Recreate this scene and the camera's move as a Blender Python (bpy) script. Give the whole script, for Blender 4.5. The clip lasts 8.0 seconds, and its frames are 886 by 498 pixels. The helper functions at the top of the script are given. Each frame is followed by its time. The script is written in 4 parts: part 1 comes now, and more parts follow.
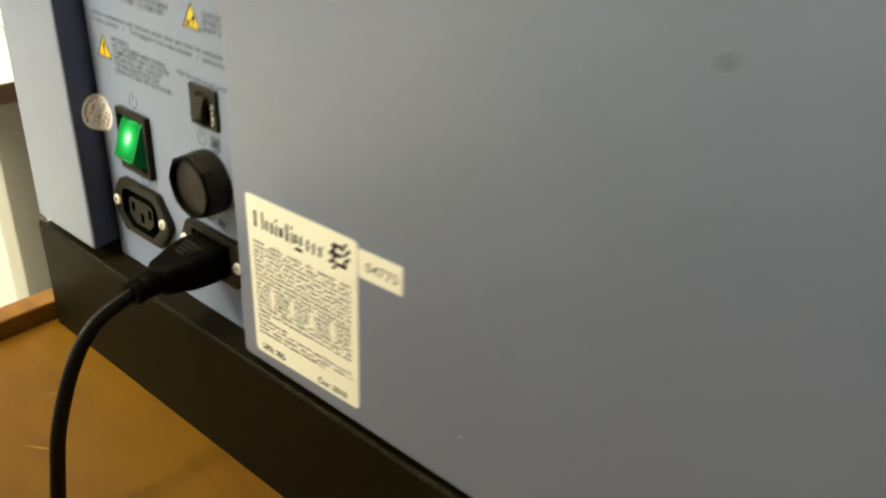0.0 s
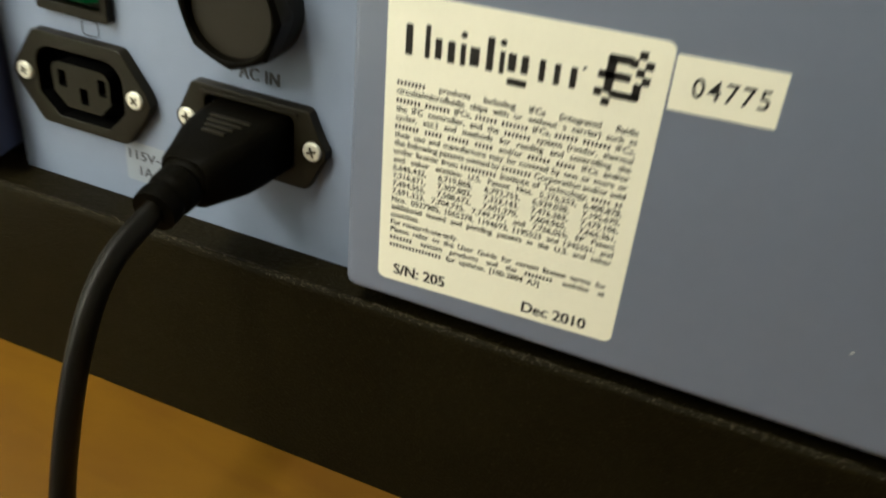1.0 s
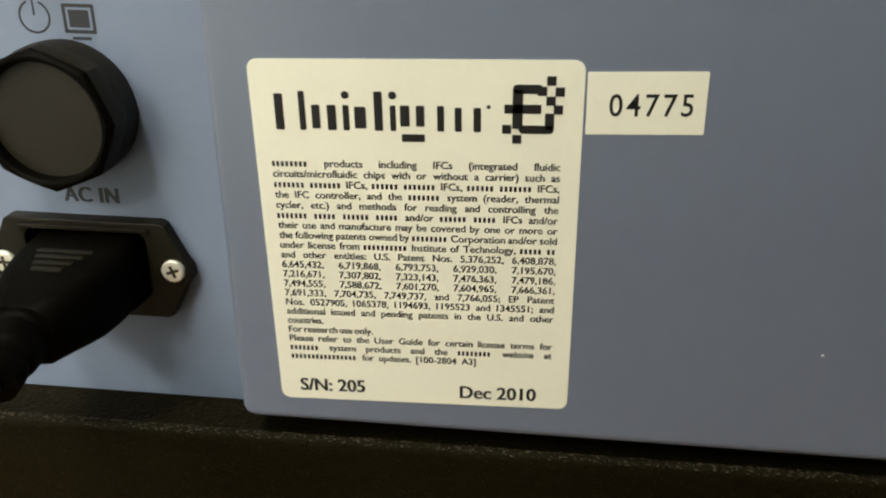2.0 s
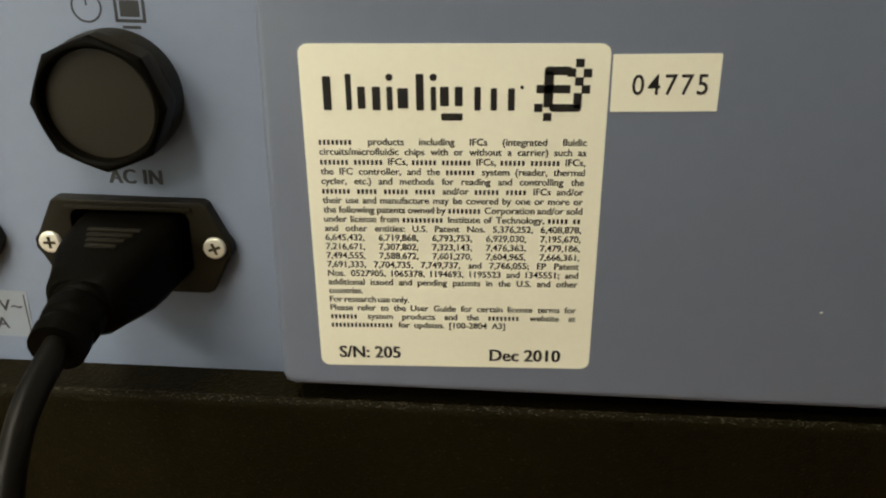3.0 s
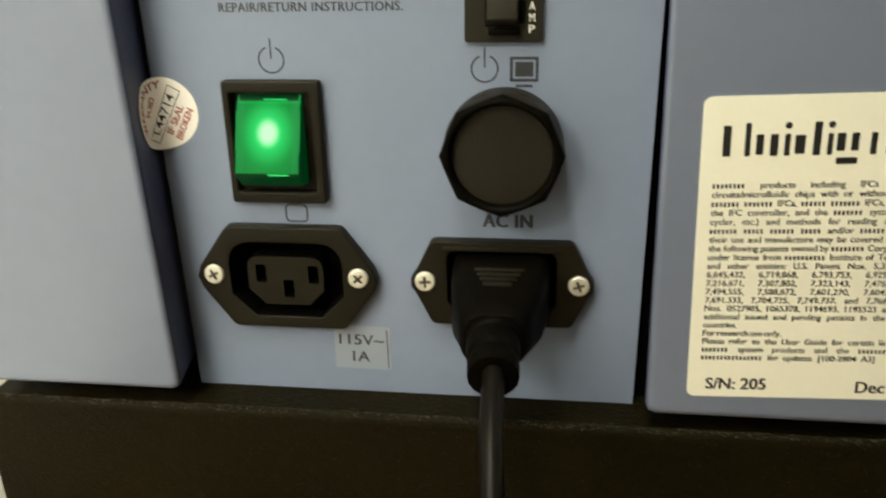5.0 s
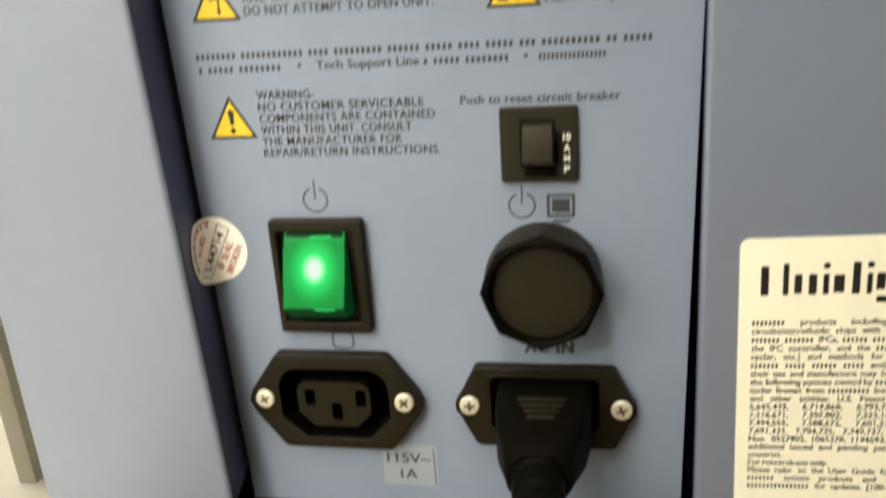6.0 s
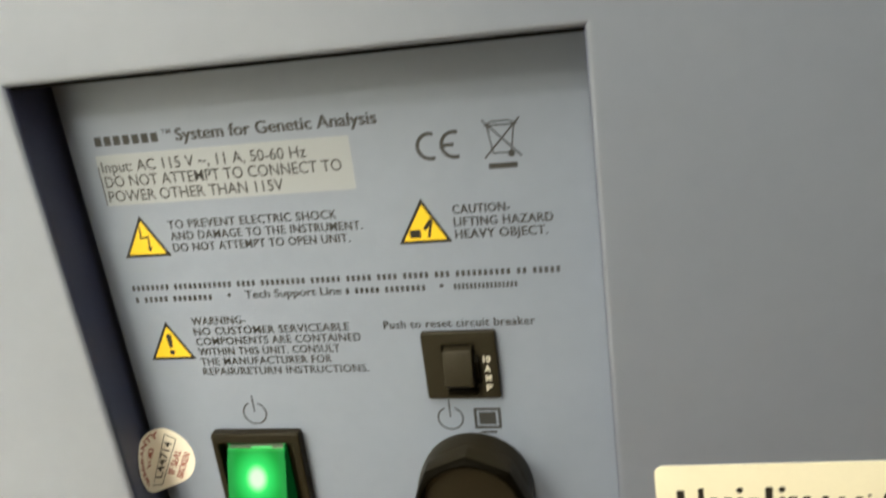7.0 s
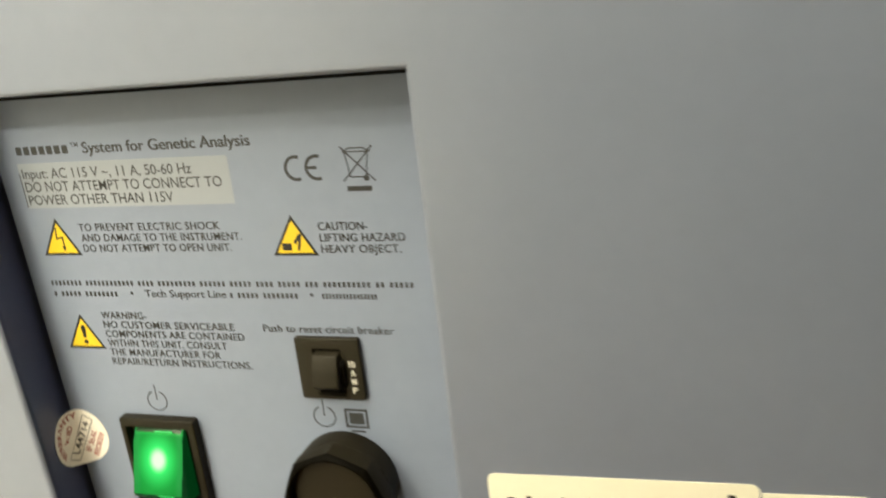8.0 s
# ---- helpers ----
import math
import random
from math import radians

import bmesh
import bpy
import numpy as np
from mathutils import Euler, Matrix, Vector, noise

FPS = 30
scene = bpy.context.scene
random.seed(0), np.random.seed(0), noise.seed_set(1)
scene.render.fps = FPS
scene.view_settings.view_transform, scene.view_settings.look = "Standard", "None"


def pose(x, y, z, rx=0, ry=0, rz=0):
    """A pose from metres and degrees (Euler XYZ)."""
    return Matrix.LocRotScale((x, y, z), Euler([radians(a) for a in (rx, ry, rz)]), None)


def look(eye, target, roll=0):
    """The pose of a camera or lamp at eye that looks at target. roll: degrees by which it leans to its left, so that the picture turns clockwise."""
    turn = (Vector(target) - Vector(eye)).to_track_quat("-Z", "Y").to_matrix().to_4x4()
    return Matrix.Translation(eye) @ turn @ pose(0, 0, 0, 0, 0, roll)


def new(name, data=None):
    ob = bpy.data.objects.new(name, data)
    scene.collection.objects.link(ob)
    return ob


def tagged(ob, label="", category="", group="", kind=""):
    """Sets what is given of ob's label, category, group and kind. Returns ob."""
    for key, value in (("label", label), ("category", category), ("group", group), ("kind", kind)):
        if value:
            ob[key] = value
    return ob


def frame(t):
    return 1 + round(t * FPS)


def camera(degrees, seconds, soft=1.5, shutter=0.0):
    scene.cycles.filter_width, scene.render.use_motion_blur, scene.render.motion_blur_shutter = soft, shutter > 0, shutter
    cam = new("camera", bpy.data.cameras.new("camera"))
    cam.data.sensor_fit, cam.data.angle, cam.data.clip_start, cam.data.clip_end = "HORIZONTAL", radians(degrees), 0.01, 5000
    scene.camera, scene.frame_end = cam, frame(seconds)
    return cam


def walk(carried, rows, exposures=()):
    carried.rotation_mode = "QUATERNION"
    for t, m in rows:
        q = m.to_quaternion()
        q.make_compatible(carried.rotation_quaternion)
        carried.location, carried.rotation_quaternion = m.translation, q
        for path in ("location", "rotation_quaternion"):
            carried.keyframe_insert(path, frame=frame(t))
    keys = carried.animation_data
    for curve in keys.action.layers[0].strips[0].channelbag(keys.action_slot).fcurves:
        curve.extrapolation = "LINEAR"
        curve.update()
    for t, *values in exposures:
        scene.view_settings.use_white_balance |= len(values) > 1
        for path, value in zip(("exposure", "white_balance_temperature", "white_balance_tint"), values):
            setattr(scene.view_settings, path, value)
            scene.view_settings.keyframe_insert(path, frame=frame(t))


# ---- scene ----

# ---------------------------------------------------------------- camera
cam = camera(56.30, 8.0, soft=2.1, shutter=0.5)
Z0 = 0.860  # height above the floor of the mm frame used for the instrument
PATH = [
    (0, (0.3090, -0.1824, 1.0547), (-0.2304, 0.5056, 0.5692), 4.00),
    (0.2, (0.2591, -0.1775, 1.0302), (-0.2426, 0.5303, 0.5331), 4.68),
    (0.5, (0.2020, -0.1708, 1.0027), (-0.2208, 0.5658, 0.4749), 5.30),
    (0.7, (0.1753, -0.1690, 0.9789), (-0.1981, 0.6016, 0.4625), 6.01),
    (1, (0.1390, -0.1662, 0.9617), (-0.1249, 0.6351, 0.4246), 7.00),
    (1.2, (0.1230, -0.1653, 0.9457), (-0.0714, 0.6856, 0.4576), 7.39),
    (1.3, (0.1192, -0.1605, 0.9415), (-0.0482, 0.7037, 0.4671), 6.73),
    (1.5, (0.1190, -0.1523, 0.9384), (-0.0181, 0.7359, 0.4998), 4.49),
    (1.7, (0.1186, -0.1469, 0.9434), (0.0141, 0.7537, 0.5214), 2.32),
    (2.8, (0.1028, -0.1672, 0.9399), (0.0611, 0.7495, 0.5425), 1.45),
    (3, (0.1012, -0.1665, 0.9419), (0.0680, 0.7459, 0.5340), 1.42),
    (3.5, (0.0972, -0.1651, 0.9410), (0.0500, 0.7466, 0.5330), 1.01),
    (4, (0.0792, -0.1710, 0.9400), (0.0213, 0.7418, 0.5356), 0.43),
    (4.5, (0.0432, -0.1841, 0.9385), (-0.0237, 0.7395, 0.5611), -0.34),
    (4.7, (0.0352, -0.1863, 0.9421), (-0.0576, 0.7378, 0.5716), -0.88),
    (5.8, (0.0299, -0.1832, 0.9625), (-0.1387, 0.7447, 0.6300), -2.64),
    (6, (0.0331, -0.1807, 0.9748), (-0.1464, 0.7439, 0.6386), -3.88),
    (6.5, (0.0440, -0.1744, 0.9985), (-0.1551, 0.7556, 0.6896), -5.58),
    (7, (0.0593, -0.1652, 1.0235), (-0.1462, 0.7590, 0.7016), -7.15),
    (7.5, (0.0718, -0.1636, 1.0300), (-0.1307, 0.7617, 0.7092), -6.88),
    (8, (0.1121, -0.1677, 1.0284), (-0.1703, 0.7370, 0.7094), -6.06),
]
EXPOSURES = [(0.0, 0.66, 6980, 7), (0.5, 0.46, 6600, 8), (1.0, 0.42, 6180, 6), (1.6, 0.40, 6000, 9), (2.9, 0.11, 6430, 10), (3.5, 0.09, 6480, 10), (4.6, 0.18, 6600, 6), (6.0, 0.63, 6650, 11), (7.0, 0.63, 7050, 8), (8.0, 0.72, 7250, 7)]
walk(cam, [(t, look(eye, target, roll)) for t, eye, target, roll in PATH], EXPOSURES)

# ---------------------------------------------------------------- light
world = bpy.data.worlds.new("world")
scene.world = world
world.use_nodes = True
world.node_tree.nodes["Background"].inputs[0].default_value = (0.9, 0.95, 1.0, 1)
world.node_tree.nodes["Background"].inputs[1].default_value = 0.05


def area_lamp(name, eye, target, sx, sy, watts, colour):
    data = bpy.data.lights.new(name, "AREA")
    data.shape, data.size, data.size_y, data.energy, data.color = "RECTANGLE", sx, sy, watts, colour
    ob = new(name, data)
    ob.matrix_world = look(eye, target)
    return ob


WARM = (1.0, 0.945, 0.762)
for x, y, sx, sy, watts in ((-1.9, -1.75, 1.15, 0.28, 31), (-0.9, -2.5, 1.15, 0.28, 68), (0.10, -2.13, 0.28, 1.10, 27), (-0.25, -0.72, 0.28, 1.10, 20), (-1.6, 1.3, 1.15, 0.28, 36)):
    area_lamp("lamp", (x, y, 2.66), (x, y - 0.001, 0), sx, sy, watts, WARM)


# ---------------------------------------------------------------- materials
def material(name, colour, rough=0.5, metal=0.0, bump=0.0, bump_scale=400.0, vary=0.0, vary_scale=30.0, spec=0.5, speck=0.0, speck_scale=900.0, speck_colour=(0.5, 0.5, 0.5)):
    """A paint or plastic with colour varied at two scales, fine relief and uneven gloss."""
    m = bpy.data.materials.new(name)
    m.use_nodes = True
    nt = m.node_tree
    n, l = nt.nodes, nt.links
    b = n["Principled BSDF"]
    b.inputs["Roughness"].default_value = rough
    b.inputs["Metallic"].default_value = metal
    b.inputs["Specular IOR Level"].default_value = spec
    b.inputs["Base Color"].default_value = (*colour, 1)
    tc = n.new("ShaderNodeTexCoord")
    if vary:
        wide, fine = n.new("ShaderNodeTexNoise"), n.new("ShaderNodeTexNoise")
        wide.inputs["Scale"].default_value, wide.inputs["Detail"].default_value = vary_scale, 4
        fine.inputs["Scale"].default_value, fine.inputs["Detail"].default_value = vary_scale * 17, 3
        add = n.new("ShaderNodeMath")
        add.operation = "ADD"
        mul = n.new("ShaderNodeMapRange")
        mul.inputs["From Min"].default_value, mul.inputs["From Max"].default_value = 0.6, 1.4
        mul.inputs["To Min"].default_value, mul.inputs["To Max"].default_value = 1 - vary, 1 + vary
        mix = n.new("ShaderNodeVectorMath")
        mix.operation = "SCALE"
        mix.inputs[0].default_value = colour
        l.new(tc.outputs["Object"], wide.inputs["Vector"])
        l.new(tc.outputs["Object"], fine.inputs["Vector"])
        l.new(wide.outputs["Fac"], add.inputs[0])
        l.new(fine.outputs["Fac"], add.inputs[1])
        l.new(add.outputs[0], mul.inputs["Value"])
        l.new(mul.outputs[0], mix.inputs["Scale"])
        out = mix.outputs[0]
        if speck:
            grains = n.new("ShaderNodeTexNoise")
            grains.inputs["Scale"].default_value, grains.inputs["Detail"].default_value = speck_scale, 1
            cut = n.new("ShaderNodeMapRange")
            cut.inputs["From Min"].default_value, cut.inputs["From Max"].default_value = 0.70, 0.74
            cut.inputs["To Max"].default_value = speck
            blend = n.new("ShaderNodeMix")
            blend.data_type = "RGBA"
            blend.inputs["B"].default_value = (*speck_colour, 1)
            l.new(tc.outputs["Object"], grains.inputs["Vector"])
            l.new(grains.outputs["Fac"], cut.inputs["Value"])
            l.new(cut.outputs[0], blend.inputs["Factor"])
            l.new(out, blend.inputs["A"])
            out = blend.outputs["Result"]
        l.new(out, b.inputs["Base Color"])
        gloss = n.new("ShaderNodeMapRange")
        gloss.inputs["From Min"].default_value, gloss.inputs["From Max"].default_value = 0.3, 0.7
        gloss.inputs["To Min"].default_value, gloss.inputs["To Max"].default_value = max(0.03, rough - 0.06), min(1, rough + 0.06)
        l.new(wide.outputs["Fac"], gloss.inputs["Value"])
        l.new(gloss.outputs[0], b.inputs["Roughness"])
    if bump:
        tex, bp = n.new("ShaderNodeTexNoise"), n.new("ShaderNodeBump")
        tex.inputs["Scale"].default_value, tex.inputs["Detail"].default_value = bump_scale, 2
        bp.inputs["Strength"].default_value, bp.inputs["Distance"].default_value = bump, 0.0005
        l.new(tc.outputs["Object"], tex.inputs["Vector"])
        l.new(tex.outputs["Fac"], bp.inputs["Height"])
        l.new(bp.outputs["Normal"], b.inputs["Normal"])
    return m


def wood_material(name, colour, dark, scale=1.0):
    m = bpy.data.materials.new(name)
    m.use_nodes = True
    n, l = m.node_tree.nodes, m.node_tree.links
    b = n["Principled BSDF"]
    b.inputs["Roughness"].default_value = 0.5
    b.inputs["Specular IOR Level"].default_value = 0.22
    tc, mp = n.new("ShaderNodeTexCoord"), n.new("ShaderNodeMapping")
    mp.inputs["Scale"].default_value = (9 * scale, 34 * scale, 30 * scale)
    grain, wide = n.new("ShaderNodeTexNoise"), n.new("ShaderNodeTexNoise")
    grain.inputs["Scale"].default_value, grain.inputs["Detail"].default_value, grain.inputs["Distortion"].default_value = 2.0, 6, 0.6
    wide.inputs["Scale"].default_value, wide.inputs["Detail"].default_value = 22, 3
    ramp, ramp2 = n.new("ShaderNodeValToRGB"), n.new("ShaderNodeMix")
    ramp.color_ramp.elements[0].position, ramp.color_ramp.elements[1].position = 0.30, 0.68
    ramp.color_ramp.elements[0].color, ramp.color_ramp.elements[1].color = (*dark, 1), (*colour, 1)
    ramp2.data_type, ramp2.blend_type = "RGBA", "MULTIPLY"
    ramp2.inputs["B"].default_value = (0.78, 0.72, 0.66, 1)
    l.new(tc.outputs["Object"], mp.inputs["Vector"])
    l.new(mp.outputs["Vector"], grain.inputs["Vector"])
    l.new(tc.outputs["Object"], wide.inputs["Vector"])
    l.new(grain.outputs["Fac"], ramp.inputs["Fac"])
    l.new(ramp.outputs["Color"], ramp2.inputs["A"])
    l.new(wide.outputs["Fac"], ramp2.inputs["Factor"])
    l.new(ramp2.outputs["Result"], b.inputs["Base Color"])
    bp = n.new("ShaderNodeBump")
    bp.inputs["Strength"].default_value, bp.inputs["Distance"].default_value = 0.15, 0.0004
    l.new(grain.outputs["Fac"], bp.inputs["Height"])
    l.new(bp.outputs["Normal"], b.inputs["Normal"])
    return m


def glowing_plastic(name, colour, glow, power):
    """Green plastic of the lit switch, with its share of light put in as an even glow."""
    m = material(name, colour, 0.3, spec=0.2)
    b = m.node_tree.nodes["Principled BSDF"]
    b.inputs["Emission Color"].default_value = (*glow, 1)
    b.inputs["Emission Strength"].default_value = power
    return m


BLUE = material("blue_grey_powder_coat", (0.172, 0.203, 0.284), 0.38, bump=0.10, bump_scale=2200, vary=0.035, vary_scale=14, spec=1.0)
NAVY = material("dark_navy", (0.056, 0.067, 0.145), 0.45, bump=0.08, bump_scale=2200, vary=0.05, vary_scale=20)
PANEL = material("pale_blue_panel_paint", (0.212, 0.254, 0.352), 0.44, bump=0.06, bump_scale=2600, vary=0.03, vary_scale=16, spec=0.4)
BASE = material("black_textured_plastic", (0.0078, 0.0058, 0.0018), 0.5, bump=0.9, bump_scale=1300, vary=0.3, vary_scale=30, spec=0.05, speck=0.24, speck_scale=1900, speck_colour=(0.13, 0.11, 0.065))
BLACK = material("black_plastic", (0.0112, 0.0092, 0.0048), 0.46, bump=0.12, bump_scale=1800, vary=0.12, vary_scale=60, spec=0.17)
RUBBER = material("black_rubber", (0.0026, 0.0021, 0.0012), 0.5, bump=0.2, bump_scale=1200, vary=0.15, vary_scale=80, spec=0.035)
BREAKER = material("brownish_black_plastic", (0.0185, 0.0158, 0.0100), 0.48, bump=0.12, bump_scale=1800, vary=0.12, vary_scale=60, spec=0.2)
FACE = material("dull_black_plastic", (0.0130, 0.0100, 0.0048), 0.5, bump=0.15, bump_scale=1500, vary=0.15, vary_scale=120, spec=0.3)
GREEN = glowing_plastic("shaded_green_plastic", (0.001, 0.022, 0.006), (0.0, 0.30, 0.06), 0.06)
GLINT = glowing_plastic("green_glint", (0.01, 0.2, 0.04), (0.02, 0.95, 0.22), 0.5)
SMUDGE = material("greasy_smudge", (0.152, 0.180, 0.236), 0.5, vary=0.1, vary_scale=300)
DUST_HIGHLIGHT = material("grey_dust_highlight", (0.068, 0.056, 0.034), 0.9, vary=0.2, vary_scale=500)
CORD = material("black_cord_sheath", (0.0046, 0.0037, 0.0022), 0.40, bump=0.1, bump_scale=900, vary=0.15, vary_scale=80, spec=0.18)
# near-black that carries the darkness inside openings in its colour
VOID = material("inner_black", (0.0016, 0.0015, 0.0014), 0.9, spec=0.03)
INK = material("printed_ink", (0.029, 0.031, 0.035), 0.6)
BLACK_INK = material("black_label_ink", (0.012, 0.011, 0.010), 0.5)
WHITE_INK = material("white_ink", (0.75, 0.74, 0.70), 0.5)
RED_INK = material("red_label_ink", (0.36, 0.07, 0.05), 0.55)
LABEL = material("cream_label_paper", (0.91, 0.888, 0.745), 0.38, vary=0.02, vary_scale=40)
TAPE = material("printed_label_tape", (0.278, 0.310, 0.370), 0.35, vary=0.02, vary_scale=60)
SEAL = material("white_seal_paper", (0.94, 0.91, 0.85), 0.45, vary=0.03, vary_scale=90)
YELLOW = material("warning_yellow", (0.72, 0.50, 0.02), 0.45, vary=0.03, vary_scale=80)
STEEL = material("bright_screw_metal", (0.80, 0.78, 0.68), 0.45, metal=0.6, bump=0.05, bump_scale=900, vary=0.06, vary_scale=200)
SLOT = material("dull_screw_recess", (0.10, 0.082, 0.045), 0.6, metal=0.3, vary=0.1, vary_scale=400)
WOOD = wood_material("orange_bench_wood", (0.142, 0.066, 0.0014), (0.112, 0.048, 0.0010))
SCRATCH = material("bare_scratched_wood", (0.20, 0.10, 0.014), 0.6, vary=0.1, vary_scale=300)
LIP = wood_material("brown_edge_wood", (0.21, 0.092, 0.010), (0.14, 0.058, 0.007), 1.6)
WALL = material("wall_paint", (0.82, 0.82, 0.80), 0.8, bump=0.1, bump_scale=120, vary=0.03, vary_scale=3)
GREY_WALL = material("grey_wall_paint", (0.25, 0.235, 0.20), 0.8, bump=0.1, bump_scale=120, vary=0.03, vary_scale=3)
SIDE_WALL = material("mid_grey_wall_paint", (0.33, 0.33, 0.32), 0.8, bump=0.1, bump_scale=120, vary=0.03, vary_scale=3)
CEIL = material("ceiling_tile", (0.75, 0.75, 0.72), 0.9, bump=0.2, bump_scale=90, vary=0.03, vary_scale=5)
FLOOR = material("pale_vinyl_floor", (0.45, 0.44, 0.40), 0.45, bump=0.05, bump_scale=60, vary=0.05, vary_scale=4)
TABLE = material("pale_grey_laminate", (0.55, 0.54, 0.50), 0.45, bump=0.05, bump_scale=300, vary=0.03, vary_scale=9)
EDGE = material("dark_brown_edging", (0.06, 0.030, 0.018), 0.5, bump=0.1, bump_scale=300, vary=0.15, vary_scale=20)
LEG = material("grey_leg_paint", (0.27, 0.255, 0.215), 0.5, bump=0.05, bump_scale=600, vary=0.04, vary_scale=12)
WHITE = material("white_case_plastic", (0.80, 0.80, 0.78), 0.45, bump=0.05, bump_scale=900, vary=0.02, vary_scale=10)
GLOW = bpy.data.materials.new("lamp_diffuser")
GLOW.use_nodes = True
GLOW.node_tree.nodes["Principled BSDF"].inputs["Emission Color"].default_value = (1.0, 0.97, 0.90, 1)
GLOW.node_tree.nodes["Principled BSDF"].inputs["Emission Strength"].default_value = 4.0


def lit_green(centre):
    """Translucent green plastic with a small lamp behind it: brightest at the lamp, fading outwards."""
    m = bpy.data.materials.new("lit_green_plastic")
    m.use_nodes = True
    n, l = m.node_tree.nodes, m.node_tree.links
    b = n["Principled BSDF"]
    b.inputs["Base Color"].default_value = (0.001, 0.05, 0.010, 1)
    b.inputs["Roughness"].default_value = 0.35
    b.inputs["Specular IOR Level"].default_value = 0.03
    stretch = n.new("ShaderNodeVectorMath")
    stretch.operation = "MULTIPLY"
    stretch.inputs[1].default_value = (1.05, 1.0, 0.85)
    tc, far, ramp, power = n.new("ShaderNodeTexCoord"), n.new("ShaderNodeVectorMath"), n.new("ShaderNodeValToRGB"), n.new("ShaderNodeValToRGB")
    far.operation = "DISTANCE"
    far.inputs[1].default_value = (centre[0] * 1.05, centre[1], centre[2] * 0.85)
    span = n.new("ShaderNodeMapRange")
    span.inputs["From Max"].default_value = 0.022
    e = ramp.color_ramp.elements
    e[0].position, e[0].color = 0.07, (0.60, 1.0, 0.62, 1)
    e[1].position, e[1].color = 0.9, (0.0, 0.26, 0.03, 1)
    for at, c in ((0.16, (0.03, 0.92, 0.20, 1)), (0.34, (0.004, 0.62, 0.09, 1))):
        k = e.new(at)
        k.color = c
    p = power.color_ramp.elements
    p[0].position, p[0].color = 0.09, (1, 1, 1, 1)
    p[1].position, p[1].color = 0.85, (0.15, 0.15, 0.15, 1)
    for at, c in ((0.17, 0.62), (0.36, 0.32)):
        k = p.new(at)
        k.color = (c, c, c, 1)
    l.new(tc.outputs["Object"], stretch.inputs[0])
    l.new(stretch.outputs[0], far.inputs[0])
    xyz, off, side, margin, top, pale = n.new("ShaderNodeSeparateXYZ"), n.new("ShaderNodeMath"), n.new("ShaderNodeMath"), n.new("ShaderNodeMapRange"), n.new("ShaderNodeMapRange"), n.new("ShaderNodeMix")
    l.new(tc.outputs["Object"], xyz.inputs[0])
    off.operation, side.operation = "SUBTRACT", "ABSOLUTE"
    off.inputs[1].default_value = centre[0]
    l.new(xyz.outputs["X"], off.inputs[0])
    l.new(off.outputs[0], side.inputs[0])
    margin.inputs["From Min"].default_value, margin.inputs["From Max"].default_value, margin.inputs["To Max"].default_value = 0.0058, 0.0070, 0.6
    l.new(side.outputs[0], margin.inputs["Value"])
    top.inputs["From Min"].default_value, top.inputs["From Max"].default_value, top.inputs["To Max"].default_value = centre[2] + 0.0066, centre[2] + 0.0074, 0.28
    l.new(xyz.outputs["Z"], top.inputs["Value"])
    pale.data_type = "RGBA"
    pale.inputs[7].default_value = (0.045, 0.62, 0.16, 1)
    l.new(margin.outputs[0], pale.inputs[0])
    l.new(far.outputs["Value"], span.inputs["Value"])
    l.new(span.outputs[0], ramp.inputs["Fac"])
    l.new(span.outputs[0], power.inputs["Fac"])
    l.new(ramp.outputs["Color"], pale.inputs[6])
    l.new(pale.outputs[2], b.inputs["Emission Color"])
    strength = n.new("ShaderNodeMath")
    strength.operation = "MULTIPLY"
    strength.inputs[1].default_value = 0.85
    edge = n.new("ShaderNodeMath")
    l.new(power.outputs["Color"], edge.inputs[0])
    l.new(top.outputs[0], edge.inputs[1])
    l.new(edge.outputs[0], strength.inputs[0])
    l.new(strength.outputs[0], b.inputs["Emission Strength"])
    return m


# ---------------------------------------------------------------- mesh helpers (mm, x right, y inwards, z up)
ORIGIN = Vector((0, 0, Z0))
HOME = {}


def thing(name, at, label, category, group="", kind=""):
    """A top-level empty at a place given in mm."""
    ob = new(name)
    ob.empty_display_size = 0.05
    ob.location = ORIGIN + Vector(at) / 1000
    HOME[ob] = Vector(at)
    return tagged(ob, label, category, group, kind)


def to_mesh(name, bm, mats, shift, sharp=35):
    bmesh.ops.recalc_face_normals(bm, faces=bm.faces)
    for v in bm.verts:
        v.co = (v.co - shift) / 1000
    me = bpy.data.meshes.new(name)
    bm.to_mesh(me)
    bm.free()
    for mat in mats if isinstance(mats, (list, tuple)) else (mats,):
        me.materials.append(mat)
    for p in me.polygons:
        p.use_smooth = True
    me.set_sharp_from_angle(angle=radians(sharp))
    return me


def part(name, bm, mat, parent, label="", at=None, sharp=35):
    """One mesh under a thing or a part. at: its own origin in mm."""
    home = HOME[parent]
    at = Vector(at) if at is not None else home
    ob = new(name, to_mesh(name, bm, mat, at, sharp))
    ob.parent = parent
    ob.location = (at - home) / 1000
    HOME[ob] = at
    return tagged(ob, label)


def solo(name, bm, mat, at, label="", category="", group="", kind=""):
    ob = new(name, to_mesh(name, bm, mat, Vector(at)))
    ob.location = ORIGIN + Vector(at) / 1000
    HOME[ob] = Vector(at)
    return tagged(ob, label, category, group, kind)


